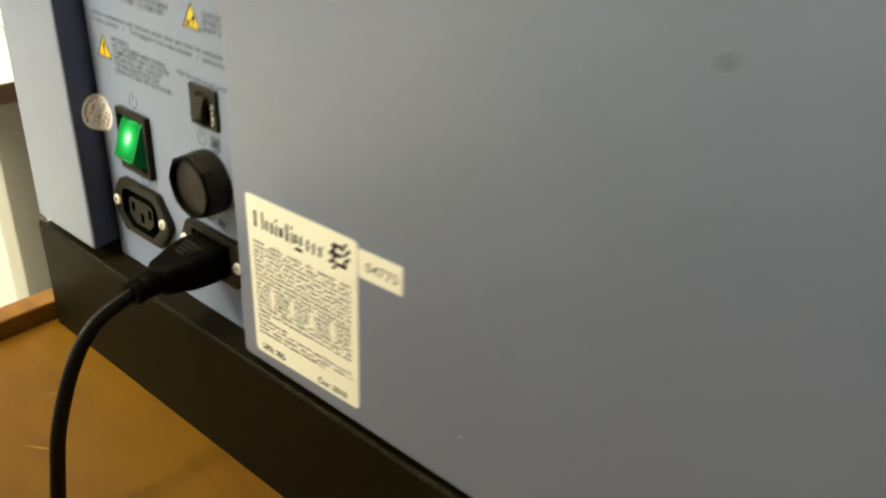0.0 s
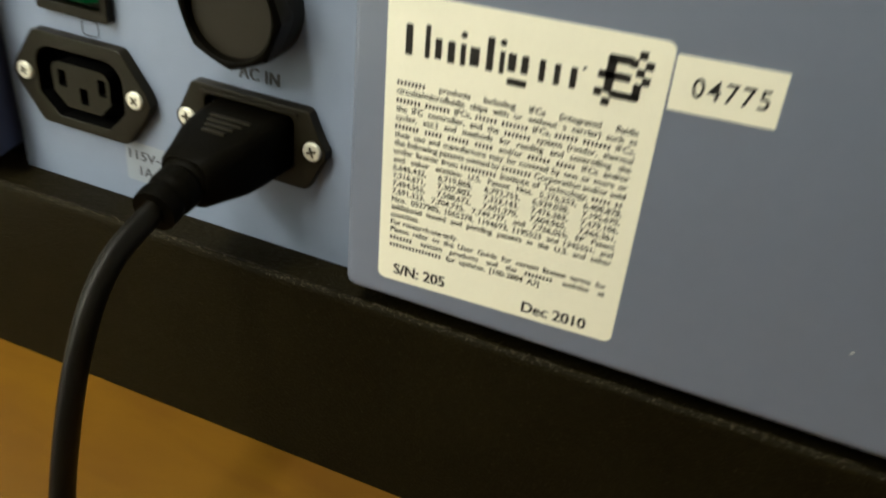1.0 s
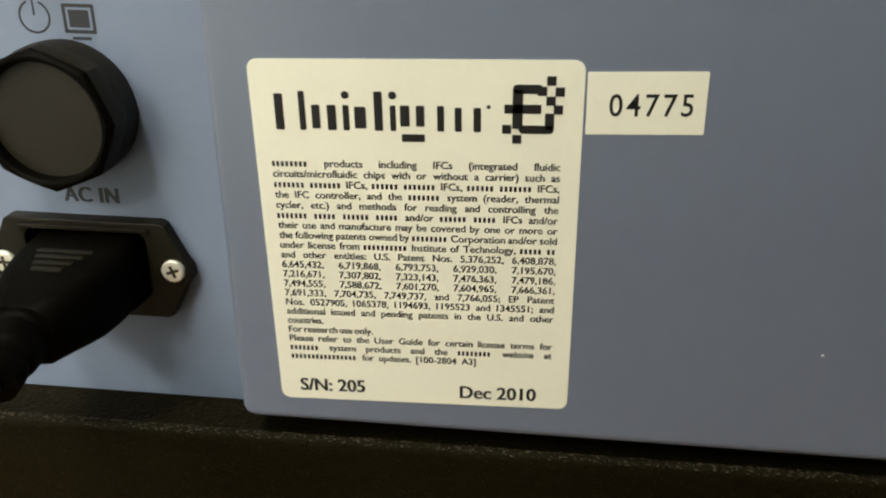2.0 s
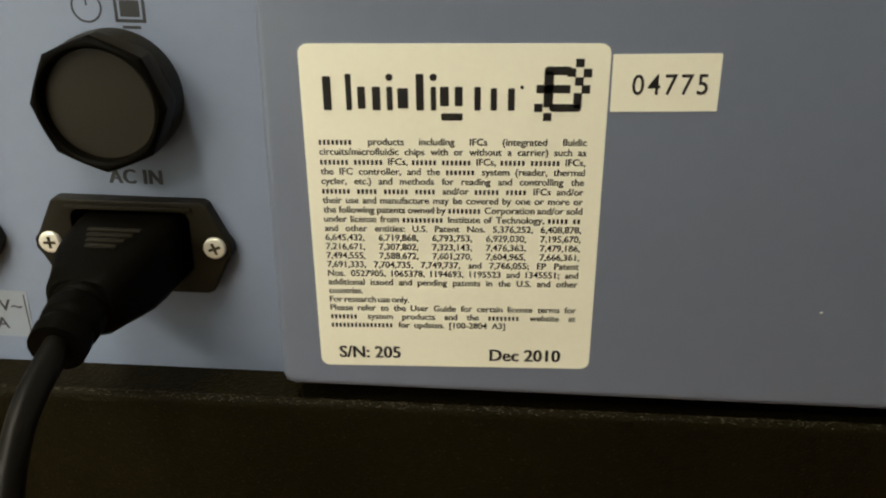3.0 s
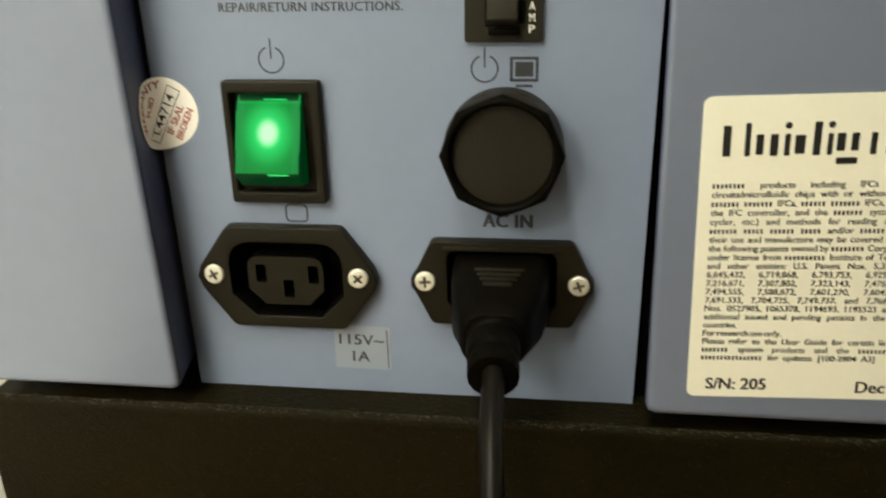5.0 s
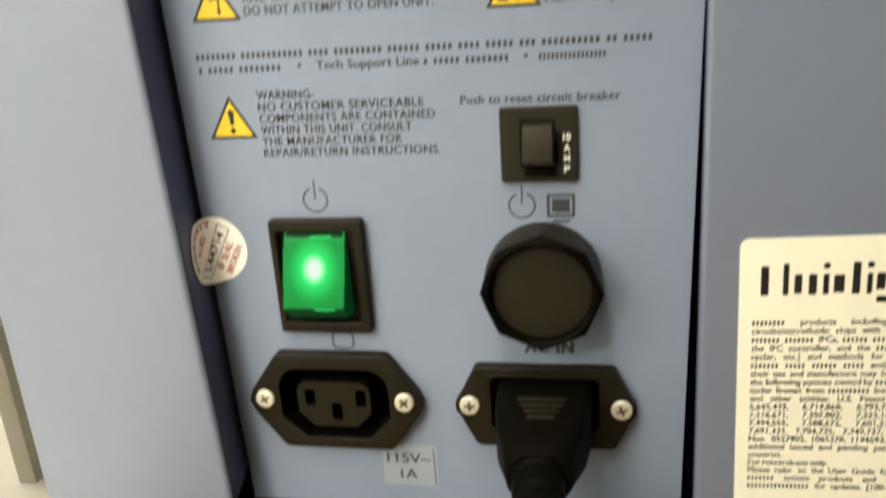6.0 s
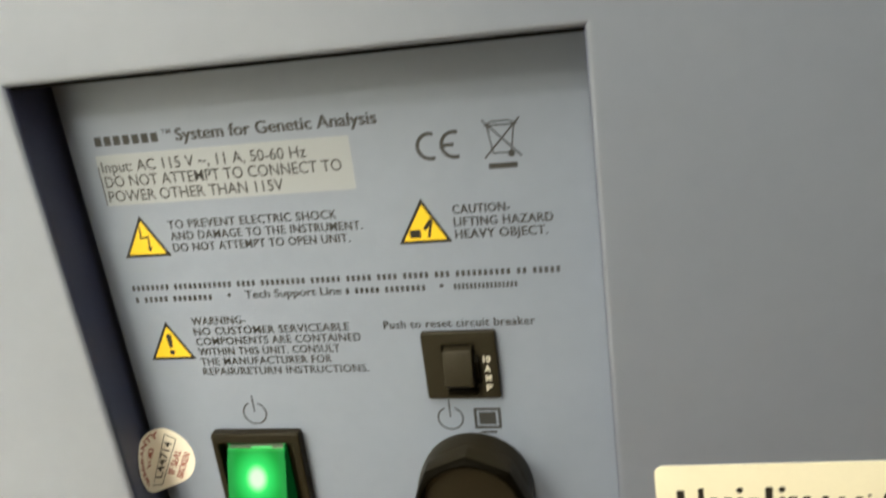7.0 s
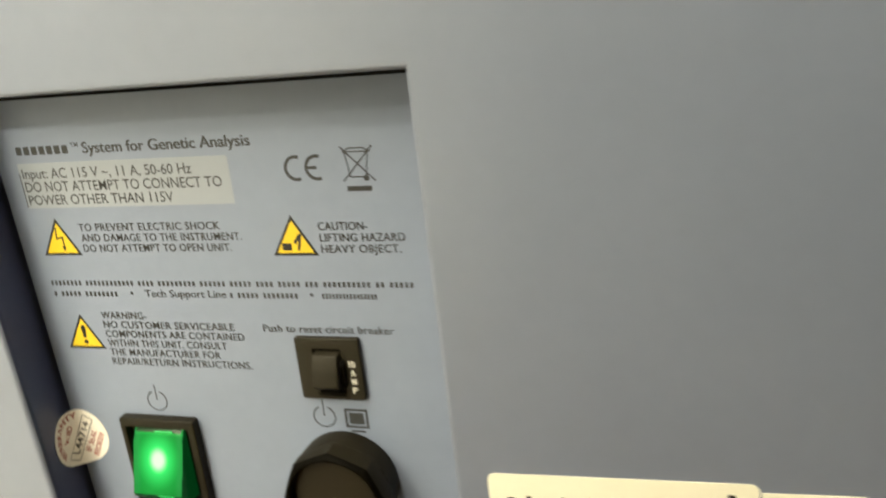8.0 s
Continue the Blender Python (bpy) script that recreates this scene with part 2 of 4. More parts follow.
def box(bm, x0, x1, y0, y1, z0, z1, bevel=0.0, segs=2):
    made = bmesh.ops.create_cube(bm, size=1.0)["verts"]
    for v in made:
        v.co = Vector(((x0 + x1) / 2 + v.co.x * (x1 - x0), (y0 + y1) / 2 + v.co.y * (y1 - y0), (z0 + z1) / 2 + v.co.z * (z1 - z0)))
    if bevel:
        bmesh.ops.bevel(bm, geom=list({e for v in made for e in v.link_edges}), offset=bevel, segments=segs, profile=0.5, affect="EDGES")
    return bm


def circle(cx, cz, r, n=24, turn=0.0):
    return [(cx + r * math.cos(turn + 2 * math.pi * k / n), cz + r * math.sin(turn + 2 * math.pi * k / n)) for k in range(n)]


def rounded(x0, x1, z0, z1, r, n=4, low=None):
    """A rectangle with rounded corners; low: another radius for the two lower ones."""
    low = r if low is None else low
    pts = []
    for cx, cz, a0, rr in ((x1 - low, z0 + low, -90, low), (x1 - r, z1 - r, 0, r), (x0 + r, z1 - r, 90, r), (x0 + low, z0 + low, 180, low)):
        pts += [(cx + rr * math.cos(radians(a0 + 90 * k / n)), cz + rr * math.sin(radians(a0 + 90 * k / n))) for k in range(n + 1)]
    return pts


def chamfered(x0, x1, z0, z1, cut, r=1.5):
    """A socket outline: rounded above, both lower corners cut off."""
    top = rounded(x0, x1, z0, z1, r)[5:15]
    return [(x0 + cut, z0), (x1 - cut, z0), (x1, z0 + cut)] + top + [(x0, z0 + cut)]


def plate(bm, outer, y0, y1, holes=(), bevel=0.0, back=None, floor_at=None):
    """A plate from y0 (front) to y1 with an outline in x, z and holes through it. back: the outline at y1. floor_at: closes the holes there."""
    loops = [outer, *holes]
    rings = []
    for n, loop in enumerate(loops):
        front = [bm.verts.new((x, y0, z)) for x, z in loop]
        rear = [bm.verts.new((x, y1 if n == 0 or floor_at is None else floor_at, z)) for x, z in (back if back and n == 0 else loop)]
        rings.append((front, rear))
    fronts, rears = [], []
    for n, (front, rear) in enumerate(rings):
        m = len(front)
        for k in range(m):
            bm.faces.new((front[k], front[(k + 1) % m], rear[(k + 1) % m], rear[k]))
            fronts.append(bm.edges.get((front[k], front[(k + 1) % m])))
            if n == 0 or floor_at is None:
                rears.append(bm.edges.get((rear[k], rear[(k + 1) % m])))
        if n and floor_at is not None:
            bm.faces.new(rear)
    if holes:
        bmesh.ops.triangle_fill(bm, edges=fronts, use_beauty=True)
        bmesh.ops.triangle_fill(bm, edges=rears, use_beauty=True)
    else:
        bm.faces.new(rings[0][0])
        bm.faces.new(rings[0][1])
    bmesh.ops.recalc_face_normals(bm, faces=bm.faces)
    if bevel:
        bmesh.ops.bevel(bm, geom=[e for e in fronts if e.is_valid], offset=bevel, segments=5, profile=0.5, affect="EDGES")
    return bm


def flat(bm, pts, y):
    """A thin printed shape."""
    bm.faces.new([bm.verts.new((x, y, z)) for x, z in pts])
    return bm


def stroke(bm, pts, width, y, closed=False):
    """A printed line of even width along points in x, z."""
    m = len(pts)
    for k in range(m if closed else m - 1):
        a, b = Vector(pts[k]), Vector(pts[(k + 1) % m])
        d = (b - a).normalized() * width / 2
        s = Vector((-d.y, d.x))
        flat(bm, [a - d * 0.6 - s, b + d * 0.6 - s, b + d * 0.6 + s, a - d * 0.6 + s], y - 0.002 * (k % 3))
    return bm


def arc(cx, cz, r, a0, a1, n=20):
    return [(cx + r * math.cos(radians(a0 + (a1 - a0) * k / n)), cz + r * math.sin(radians(a0 + (a1 - a0) * k / n))) for k in range(n + 1)]


def loft(bm, rings, cap=True):
    """A skin over rings of points, all of the same count."""
    rows = [[bm.verts.new(p) for p in ring] for ring in rings]
    for a, b in zip(rows, rows[1:]):
        for k in range(len(a)):
            bm.faces.new((a[k], a[(k + 1) % len(a)], b[(k + 1) % len(a)], b[k]))
    if cap:
        bm.faces.new(rows[0])
        bm.faces.new(rows[-1])
    return bm


def section(y, cx, cz, w, h, r, n=4):
    return [(x, y, z) for x, z in rounded(cx - w / 2, cx + w / 2, cz - h / 2, cz + h / 2, r, n)]


def lathe(bm, cx, cz, rows, n=40):
    """A turned shape about the y axis: rows of (y, radius)."""
    return loft(bm, [[(x, y, z) for x, z in circle(cx, cz, r, n)] for y, r in rows])


def smooth_line(pts, steps=8):
    """Catmull-Rom through points."""
    p = [Vector(q) for q in pts]
    p = [2 * p[0] - p[1]] + p + [2 * p[-1] - p[-2]]
    out = []
    for a, b, c, d in zip(p, p[1:], p[2:], p[3:]):
        for k in range(steps):
            t = k / steps
            out.append(0.5 * (2 * b + (c - a) * t + (2 * a - 5 * b + 4 * c - d) * t * t + (3 * b - a - 3 * c + d) * t**3))
    return out + [p[-2]]


def tube(bm, pts, radius, n=18, wide=1.0):
    """A round or flattened skin along a line; wide: how much thicker it is across the first side."""
    rings, side = [], Vector((1, 0, 0))
    for k, p in enumerate(pts):
        d = (pts[min(k + 1, len(pts) - 1)] - pts[max(k - 1, 0)]).normalized()
        side = (side - d * side.dot(d)).normalized()
        up = d.cross(side)
        r = radius(k / (len(pts) - 1)) if callable(radius) else radius
        rings.append([p + r * (wide * math.cos(2 * math.pi * j / n) * side + math.sin(2 * math.pi * j / n) * up) for j in range(n)])
    return loft(bm, rings)


def glyphs(text, spacing=1.0, heavy=0.0):
    """The built-in font's flat letters for a text, as points and faces, one unit high."""
    cu = bpy.data.curves.new("letters", "FONT")
    cu.body, cu.resolution_u, cu.space_character, cu.offset = text, 3, spacing, heavy
    ob = bpy.data.objects.new("letters", cu)
    me = bpy.data.meshes.new_from_object(ob)
    points, faces = [tuple(v.co[:2]) for v in me.vertices], [tuple(p.vertices) for p in me.polygons]
    bpy.data.objects.remove(ob)
    bpy.data.meshes.remove(me)
    bpy.data.curves.remove(cu)
    return points, faces


CAP = max(p[1] for p in glyphs("H")[0])


def write(bm, text, x0, z0, y, cap, width=0.0, bold=0.0, spacing=1.0):
    """Letters with the cap height given, from x0 on the baseline z0, drawn out to a width. bold: how far a second copy is offset."""
    points, faces = glyphs(text, spacing, 0.007)
    if not points:
        return 0.0
    k = cap / CAP
    low, high = min(p[0] for p in points), max(p[0] for p in points)
    kx = width / (high - low) if width else k
    for n in range(2 if bold else 1):
        verts = [bm.verts.new((x0 + (px - low) * kx + n * bold, y - 0.004 * n, z0 + pz * k)) for px, pz in points]
        for f in faces:
            bm.faces.new([verts[i] for i in f])
    return (high - low) * kx


def dashes(bm, x0, x1, z0, y, cap, count):
    """A word that is not given: plain upright dashes, one for each letter."""
    step = (x1 - x0) / count
    for k in range(count):
        x = x0 + k * step
        flat(bm, [(x + 0.04 * step, z0), (x + 0.62 * step, z0), (x + 0.62 * step, z0 + 0.72 * cap), (x + 0.04 * step, z0 + 0.72 * cap)], y)


def bars(bm, x0, x1, z0, y, cap, words):
    """Writing that is not given, word by word, in the given proportions."""
    total = sum(words) + 0.8 * (len(words) - 1)
    x, unit = x0, (x1 - x0) / total
    for w in words:
        dashes(bm, x, x + w * unit, z0, y, cap * 0.9, w)
        x += (w + 0.8) * unit


def justified(bm, line, x0, x1, z0, y, cap, bold=0.0):
    """Words spread over a line; a word that begins with # is a plain bar of that many letters."""
    k = cap / CAP
    items = []
    for word in line.split():
        if word[0] == "#":
            items.append((float(word[1:]) * cap * 0.62, word))
        else:
            pts = glyphs(word)[0]
            items.append(((max(p[0] for p in pts) - min(p[0] for p in pts)) * k, word))
    gap = (x1 - x0 - sum(w for w, _ in items)) / max(1, len(items) - 1)
    shrink = 1.0
    if gap < cap * 0.35:
        shrink = (x1 - x0 - cap * 0.35 * (len(items) - 1)) / sum(w for w, _ in items)
        gap = cap * 0.35
    x = x0
    for w, word in items:
        if word[0] == "#":
            dashes(bm, x, x + w * shrink, z0, y, cap, int(word[1:]))
        else:
            write(bm, word, x, z0, y, cap, w * shrink, bold)
        x += w * shrink + gap


def turned(bm, cx, cz, degrees):
    """Lays a mesh drawn about the origin at (cx, cz), turned in the panel's plane."""
    c, s = math.cos(radians(degrees)), math.sin(radians(degrees))
    for v in bm.verts:
        x, z = v.co.x, v.co.z
        v.co.x, v.co.z = cx + c * x - s * z, cz + s * x + c * z
    return bm


# ---------------------------------------------------------------- the room
BENCH = -103.0
FLOOR_Z = -860.0
BLOCKER_X, BLOCKER_TOP = -140.0, 530.0
XW, XE, YS, YN, ZC = -3200.0, 1700.0, -2800.0, 2900.0, 1840.0
solo("floor", box(bmesh.new(), XW, XE, YS, YN, FLOOR_Z - 60, FLOOR_Z), FLOOR, (0, 0, FLOOR_Z), "pale glossy vinyl floor of the laboratory", "floor", kind="structure")
solo("ceiling", box(bmesh.new(), XW, XE, YS, YN, ZC, ZC + 60), CEIL, (0, 0, ZC), "white ceiling of the laboratory", "ceiling", kind="structure")
solo("wall_south", box(bmesh.new(), XW - 100, XE + 100, YS - 100, YS, FLOOR_Z, ZC), WALL, (0, YS, FLOOR_Z), "plain off-white painted wall", "wall", kind="structure")
# unseen slab added behind the camera to shade the cover's right side
solo("light_blocker", box(bmesh.new(), BLOCKER_X, XE, -560, -460, FLOOR_Z, BLOCKER_TOP), GREY_WALL, (700, -510, FLOOR_Z), "plain warm grey half-height light blocker, added out of view", "wall", kind="structure")
solo("wall_north", box(bmesh.new(), XW - 100, XE + 100, YN, YN + 100, FLOOR_Z, ZC), WALL, (0, YN, FLOOR_Z), "plain off-white painted wall", "wall", kind="structure")
solo("wall_west", box(bmesh.new(), XW - 100, XW, YS, YN, FLOOR_Z, ZC), SIDE_WALL, (XW, 0, FLOOR_Z), "plain mid-grey painted wall", "wall", kind="structure")
solo("wall_east", box(bmesh.new(), XE, XE + 100, YS, YN, FLOOR_Z, ZC), GREY_WALL, (XE, 0, FLOOR_Z), "plain warm grey painted wall", "wall", kind="structure")


def ceiling_light(x, y, long_x):
    root = thing("ceiling_light", (x, y, ZC), "long white ceiling light with a glowing diffuser", "ceiling light", "ceiling lights")
    a, b = (640, 170) if long_x else (170, 640)
    part("housing", box(bmesh.new(), x - a, x + a, y - b, y + b, ZC - 35, ZC, 4), WHITE, root)
    part("diffuser", box(bmesh.new(), x - a + 30, x + a - 30, y - b + 25, y + b - 25, ZC - 39, ZC - 35.5), GLOW, root, "glowing diffuser")


for lamp_x, lamp_y, lengthwise in ((-1900, -1750, True), (-900, -2500, True), (100, -2130, False), (-250, -720, False), (-1600, 1300, True)):
    ceiling_light(lamp_x, lamp_y, lengthwise)


def workbench():
    root = thing("workbench", (250, 150, FLOOR_Z), "orange-brown wooden workbench with a raised darker edge", "workbench")
    part("worktop", box(bmesh.new(), -131, 1150, -322, 760, BENCH - 32, BENCH, 1.0), WOOD, root, "worn orange wood top")
    part("edge_strip", box(bmesh.new(), -147, -131.2, -322, 760, BENCH - 34, BENCH + 12, 1.5, 3), LIP, root, "raised brown wooden edge strip")
    for x in (-90, 1090):
        for y in (-280, 710):
            part("leg", box(bmesh.new(), x - 25, x + 25, y - 25, y + 25, FLOOR_Z, BENCH - 32.2, 2), LEG, root)
    part("apron", box(bmesh.new(), -60, 1060, 690, 712, BENCH - 110, BENCH - 32.2, 1.5), LIP, root)
    return root


def side_table():
    x0, x1, y0, y1 = -1190, -570, 120, 1170
    root = thing("side_table", ((x0 + x1) / 2, (y0 + y1) / 2, FLOOR_Z), "pale grey table with dark brown edging and grey legs", "table")
    part("tabletop", box(bmesh.new(), x0, x1 - 3, y0, y1, BENCH - 22, BENCH, 1.0), TABLE, root)
    part("edging", box(bmesh.new(), x1 - 2.8, x1, y0, y1, BENCH - 22, BENCH - 0.5, 0.8), EDGE, root, "dark brown edging")
    for x in (x0 + 72, x1 - 55):
        for y in (y0 + 70, y1 - 60):
            part("leg", box(bmesh.new(), x - 20, x + 20, y - 20, y + 20, FLOOR_Z, BENCH - 22.2, 2), LEG, root)


def white_case():
    root = thing("equipment_case", (-880, 420, BENCH), "white plastic equipment case standing on the grey table", "case")
    part("body", box(bmesh.new(), -1050, -735, 260, 620, BENCH + 8, BENCH + 330, 8, 3), WHITE, root)
    part("foot", box(bmesh.new(), -1030, -755, 280, 600, BENCH, BENCH + 8, 1), BLACK, root)


def scratches():
    for x0, y0, x1, y1, w in ((-38, -66, -22, -56, 1.6), (-12, -62, -6, -60, 0.7), (26, -66, 33, -63, 0.8), (-70, -40, -60, -33, 1.0)):
        bm = bmesh.new()
        d = Vector((x1 - x0, y1 - y0)).normalized()
        p = [(x0, y0), ((x0 + x1) / 2 + d.y * w / 2, (y0 + y1) / 2 - d.x * w / 2), (x1, y1), ((x0 + x1) / 2 - d.y * w / 2, (y0 + y1) / 2 + d.x * w / 2)]
        bm.faces.new([bm.verts.new((x, y, BENCH + 0.06)) for x, y in p])
        part("scratch", bm, SCRATCH, bench, "pale scratch in the wood")


bench = workbench()
scratches()
side_table()
white_case()

# ---------------------------------------------------------------- the instrument
D = 15.7            # depth of the recessed connector panel
BOTTOM = -30.0      # lower edge of the housing
BASE_TOP = -34.2    # top of the lip along the base
DECK = -36.4        # floor of the ledge behind the lip
RIGHT, DEEP, TOP = 760.0, 700.0, 470.0

instrument = thing("lab_instrument", (300, 300, BENCH), "large blue-grey laboratory instrument with a black base, seen from behind", "instrument")


def housing():
    outer = [(-126, BOTTOM), (-69.0, BOTTOM), (-67.1, BOTTOM + 0.8), (-66.4, BOTTOM + 2.6), (-72.0, 149.0), (55.0, 149.0), (57.2, BOTTOM + 2.8), (58.0, BOTTOM + 0.8), (60.0, BOTTOM), (RIGHT, BOTTOM), (RIGHT, TOP), (-126, TOP)]
    rear = [(-126, BOTTOM), (-72.9, BOTTOM), (-71.0, BOTTOM + 0.8), (-70.3, BOTTOM + 2.6), (-74.4, 150.0), (58.6, 150.0), (61.2, BOTTOM + 2.8), (62.0, BOTTOM + 0.8), (64.0, BOTTOM), (RIGHT, BOTTOM), (RIGHT, TOP), (-126, TOP)]
    cover = plate(bmesh.new(), outer, 0, 20, bevel=2.2, back=rear)
    cover.normal_update()
    for f in cover.faces:  # the sides of the cut-out take the darker navy
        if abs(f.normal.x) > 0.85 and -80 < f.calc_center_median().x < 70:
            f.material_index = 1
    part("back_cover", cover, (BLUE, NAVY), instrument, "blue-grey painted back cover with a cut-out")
    part("inner_body", box(bmesh.new(), -118, RIGHT - 8, 20.2, DEEP - 10, DECK + 0.2, TOP - 8), VOID, instrument, "black inner body")
    # dark line along the upper edge of the cut-out
    part("top_edge_line", box(bmesh.new(), -71.8, 56.6, 1.4, 6.0, 148.4, 149.1, 0.12, 1), VOID, instrument, "thin black strip along the top of the cut-out")
    skin = bmesh.new()
    box(skin, -126, -119, 20.2, DEEP, BOTTOM, TOP, 1)
    box(skin, RIGHT - 7, RIGHT, 20.2, DEEP, BOTTOM, TOP, 1)
    box(skin, -118.8, RIGHT - 7.2, 20.2, DEEP, TOP - 7, TOP, 1)
    part("side_cover", skin, BLUE, instrument)
    part("connector_panel", plate(bmesh.new(), [(-67.9, -36.3), (56.1, -36.3), (57.6, 149.6), (-71.9, 149.6)], D, 18.2, holes=[rounded(-54.6, -21.2, -13.4, 11.2, 1, 1), rounded(4.6, 35.6, -11.4, 9.8, 1, 1), rounded(-49.6, -27.4, 22.8, 50.2, 0.5, 1)]), PANEL, instrument, "pale blue recessed connector panel")
    base = bmesh.new()
    side = [(-0.8, BENCH + 0.05), (-0.8, BASE_TOP - 2.6), (-0.72, BASE_TOP - 1.7), (-0.45, BASE_TOP - 0.85), (0.0, BASE_TOP - 0.25), (0.6, BASE_TOP), (1.3, BASE_TOP - 0.1), (1.9, BASE_TOP - 0.7), (2.0, DECK), (DEEP + 2, DECK), (DEEP + 2, BENCH + 0.05)]
    loft(base, [[(x, y, z) for y, z in side] for x in (-127, RIGHT + 1)])
    bmesh.ops.bevel(base, geom=[e for e in base.edges if all(abs(v.co.x + 127) < 0.01 and v.co.y < 0 and v.co.z < BASE_TOP - 2 for v in e.verts)], offset=1.6, segments=3, profile=0.5, affect="EDGES")
    foot = part("base", base, BASE, instrument, "black textured plastic base", sharp=50)
    rng = random.Random(7)
    dust = bmesh.new()
    # specks are dense on the lip, where they also paint its lit edge
    for _ in range(1700):
        x = rng.uniform(-120, 330)
        lip = rng.random() < 0.85
        y, level = (rng.uniform(-0.5, 1.2), 0.0) if lip else (rng.uniform(3, 14), DECK + 0.03)
        if lip:
            level = BASE_TOP + 0.03 - 0.75 * max(0.0, 0.6 - y) ** 2
        r = rng.uniform(0.06, 0.26) if lip else rng.uniform(0.06, 0.2)
        a = rng.uniform(0, 6.28)
        ring = [dust.verts.new((x + 1.7 * r * math.cos(a + k * 1.57), y + r * math.sin(a + k * 1.57), level + (0.06 if k % 2 else 0.0))) for k in range(4)]
        dust.faces.new(ring)
    part("dust", dust, DUST_HIGHLIGHT, foot, "fine grey dust along the edge, also painting its highlight")


housing()


def screw(cx, cz, y, parent, turn):
    bm = bmesh.new()
    a, b = 0.36, 1.5
    cross = [(a, a), (a, b), (-a, b), (-a, a), (-b, a), (-b, -a), (-a, -a), (-a, -b), (a, -b), (a, -a), (b, -a), (b, a)]
    c, s = math.cos(turn), math.sin(turn)
    cross = [(cx + c * x - s * z, cz + s * x + c * z) for x, z in cross]
    plate(bm, circle(cx, cz, 2.75, 28), y - 0.9, y, holes=[cross], floor_at=y - 0.1)
    bmesh.ops.bevel(bm, geom=[e for e in bm.edges if len(e.link_faces) == 2 and all(abs(v.co.y - y + 0.9) < 1e-4 for v in e.verts) and all(abs(math.hypot(v.co.x - cx, v.co.z - cz) - 2.75) < 1e-3 for v in e.verts)], offset=0.5, segments=3, profile=0.5, affect="EDGES")
    for f in bm.faces:
        if all(math.hypot(v.co.x - cx, v.co.z - cz) < 2.1 and v.co.y > y - 0.901 for v in f.verts) and any(v.co.y > y - 0.5 for v in f.verts):
            f.material_index = 1
    part("screw", bm, (STEEL, SLOT), parent, "bright cross-head screw")


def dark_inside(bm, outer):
    """The walls inside a plate's openings take its second, darker material as painted shade; the outer sides and faces
    keep the first.
    """
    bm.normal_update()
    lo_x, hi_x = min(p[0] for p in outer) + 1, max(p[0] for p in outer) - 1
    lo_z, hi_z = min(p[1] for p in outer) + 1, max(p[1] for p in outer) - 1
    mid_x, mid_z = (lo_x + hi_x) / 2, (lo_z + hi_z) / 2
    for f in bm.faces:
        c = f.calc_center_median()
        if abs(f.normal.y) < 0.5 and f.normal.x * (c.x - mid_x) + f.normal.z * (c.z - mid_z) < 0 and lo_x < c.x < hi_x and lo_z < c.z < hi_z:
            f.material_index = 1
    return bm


def outlet():
    cx, cz = -37.9, -0.7
    front = D - 3.6
    hexa = []
    for x, z in ((-26.2, 0), (-15.6, -14.6), (15.6, -14.6), (26.2, 0), (15.6, 14.6), (-15.6, 14.6)):
        hexa.append((x, z))
    corner = []
    for k, p in enumerate(hexa):  # rounded corners
        p, q, r = Vector(p), Vector(hexa[k - 1]), Vector(hexa[(k + 1) % 6])
        cut = 4.0 if abs(p.y) < 1 else 1.2
        a, b = p + (q - p).normalized() * cut, p + (r - p).normalized() * cut
        corner += [tuple(a), tuple(0.25 * a + 0.5 * p + 0.25 * b), tuple(b)]
    outer = [(cx + x, cz + z) for x, z in corner]
    hole = [(cx + x, cz + z) for x, z in chamfered(-15.6, 15.6, -11.2, 10.2, 6.4, 6.0)]
    bm = plate(bmesh.new(), outer, front, D - 0.05, holes=[hole], bevel=0.45)
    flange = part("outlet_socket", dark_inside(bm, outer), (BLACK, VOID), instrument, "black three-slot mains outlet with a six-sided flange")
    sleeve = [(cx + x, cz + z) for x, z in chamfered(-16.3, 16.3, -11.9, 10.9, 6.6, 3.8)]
    # near-black throughout, so the opening's shade is in the colour
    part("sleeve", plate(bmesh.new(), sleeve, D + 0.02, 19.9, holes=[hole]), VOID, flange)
    core = [(cx + x, cz + z) for x, z in chamfered(-10.9, 10.1, -8.0, 6.0, 4.4, 3.2)]
    slots = []
    for sx, sz in ((-7.2, 1.0), (0.3, -3.3), (7.4, 1.0)):
        slots.append([(cx + x, cz + z) for x, z in rounded(sx - 1.45, sx + 1.45, sz - 2.6, sz + 2.6, 0.3, 1)])
    block = plate(bmesh.new(), core, front + 0.9, 19.7, holes=slots, floor_at=19.0)
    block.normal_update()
    # sides and slots get the darker black: recess shade as colour
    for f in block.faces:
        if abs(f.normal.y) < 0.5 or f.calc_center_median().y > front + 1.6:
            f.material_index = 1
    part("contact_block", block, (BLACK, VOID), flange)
    screw(cx - 20, 0.2, front, flange, 0.5)
    screw(cx + 20, 0.2, front, flange, 0.75)


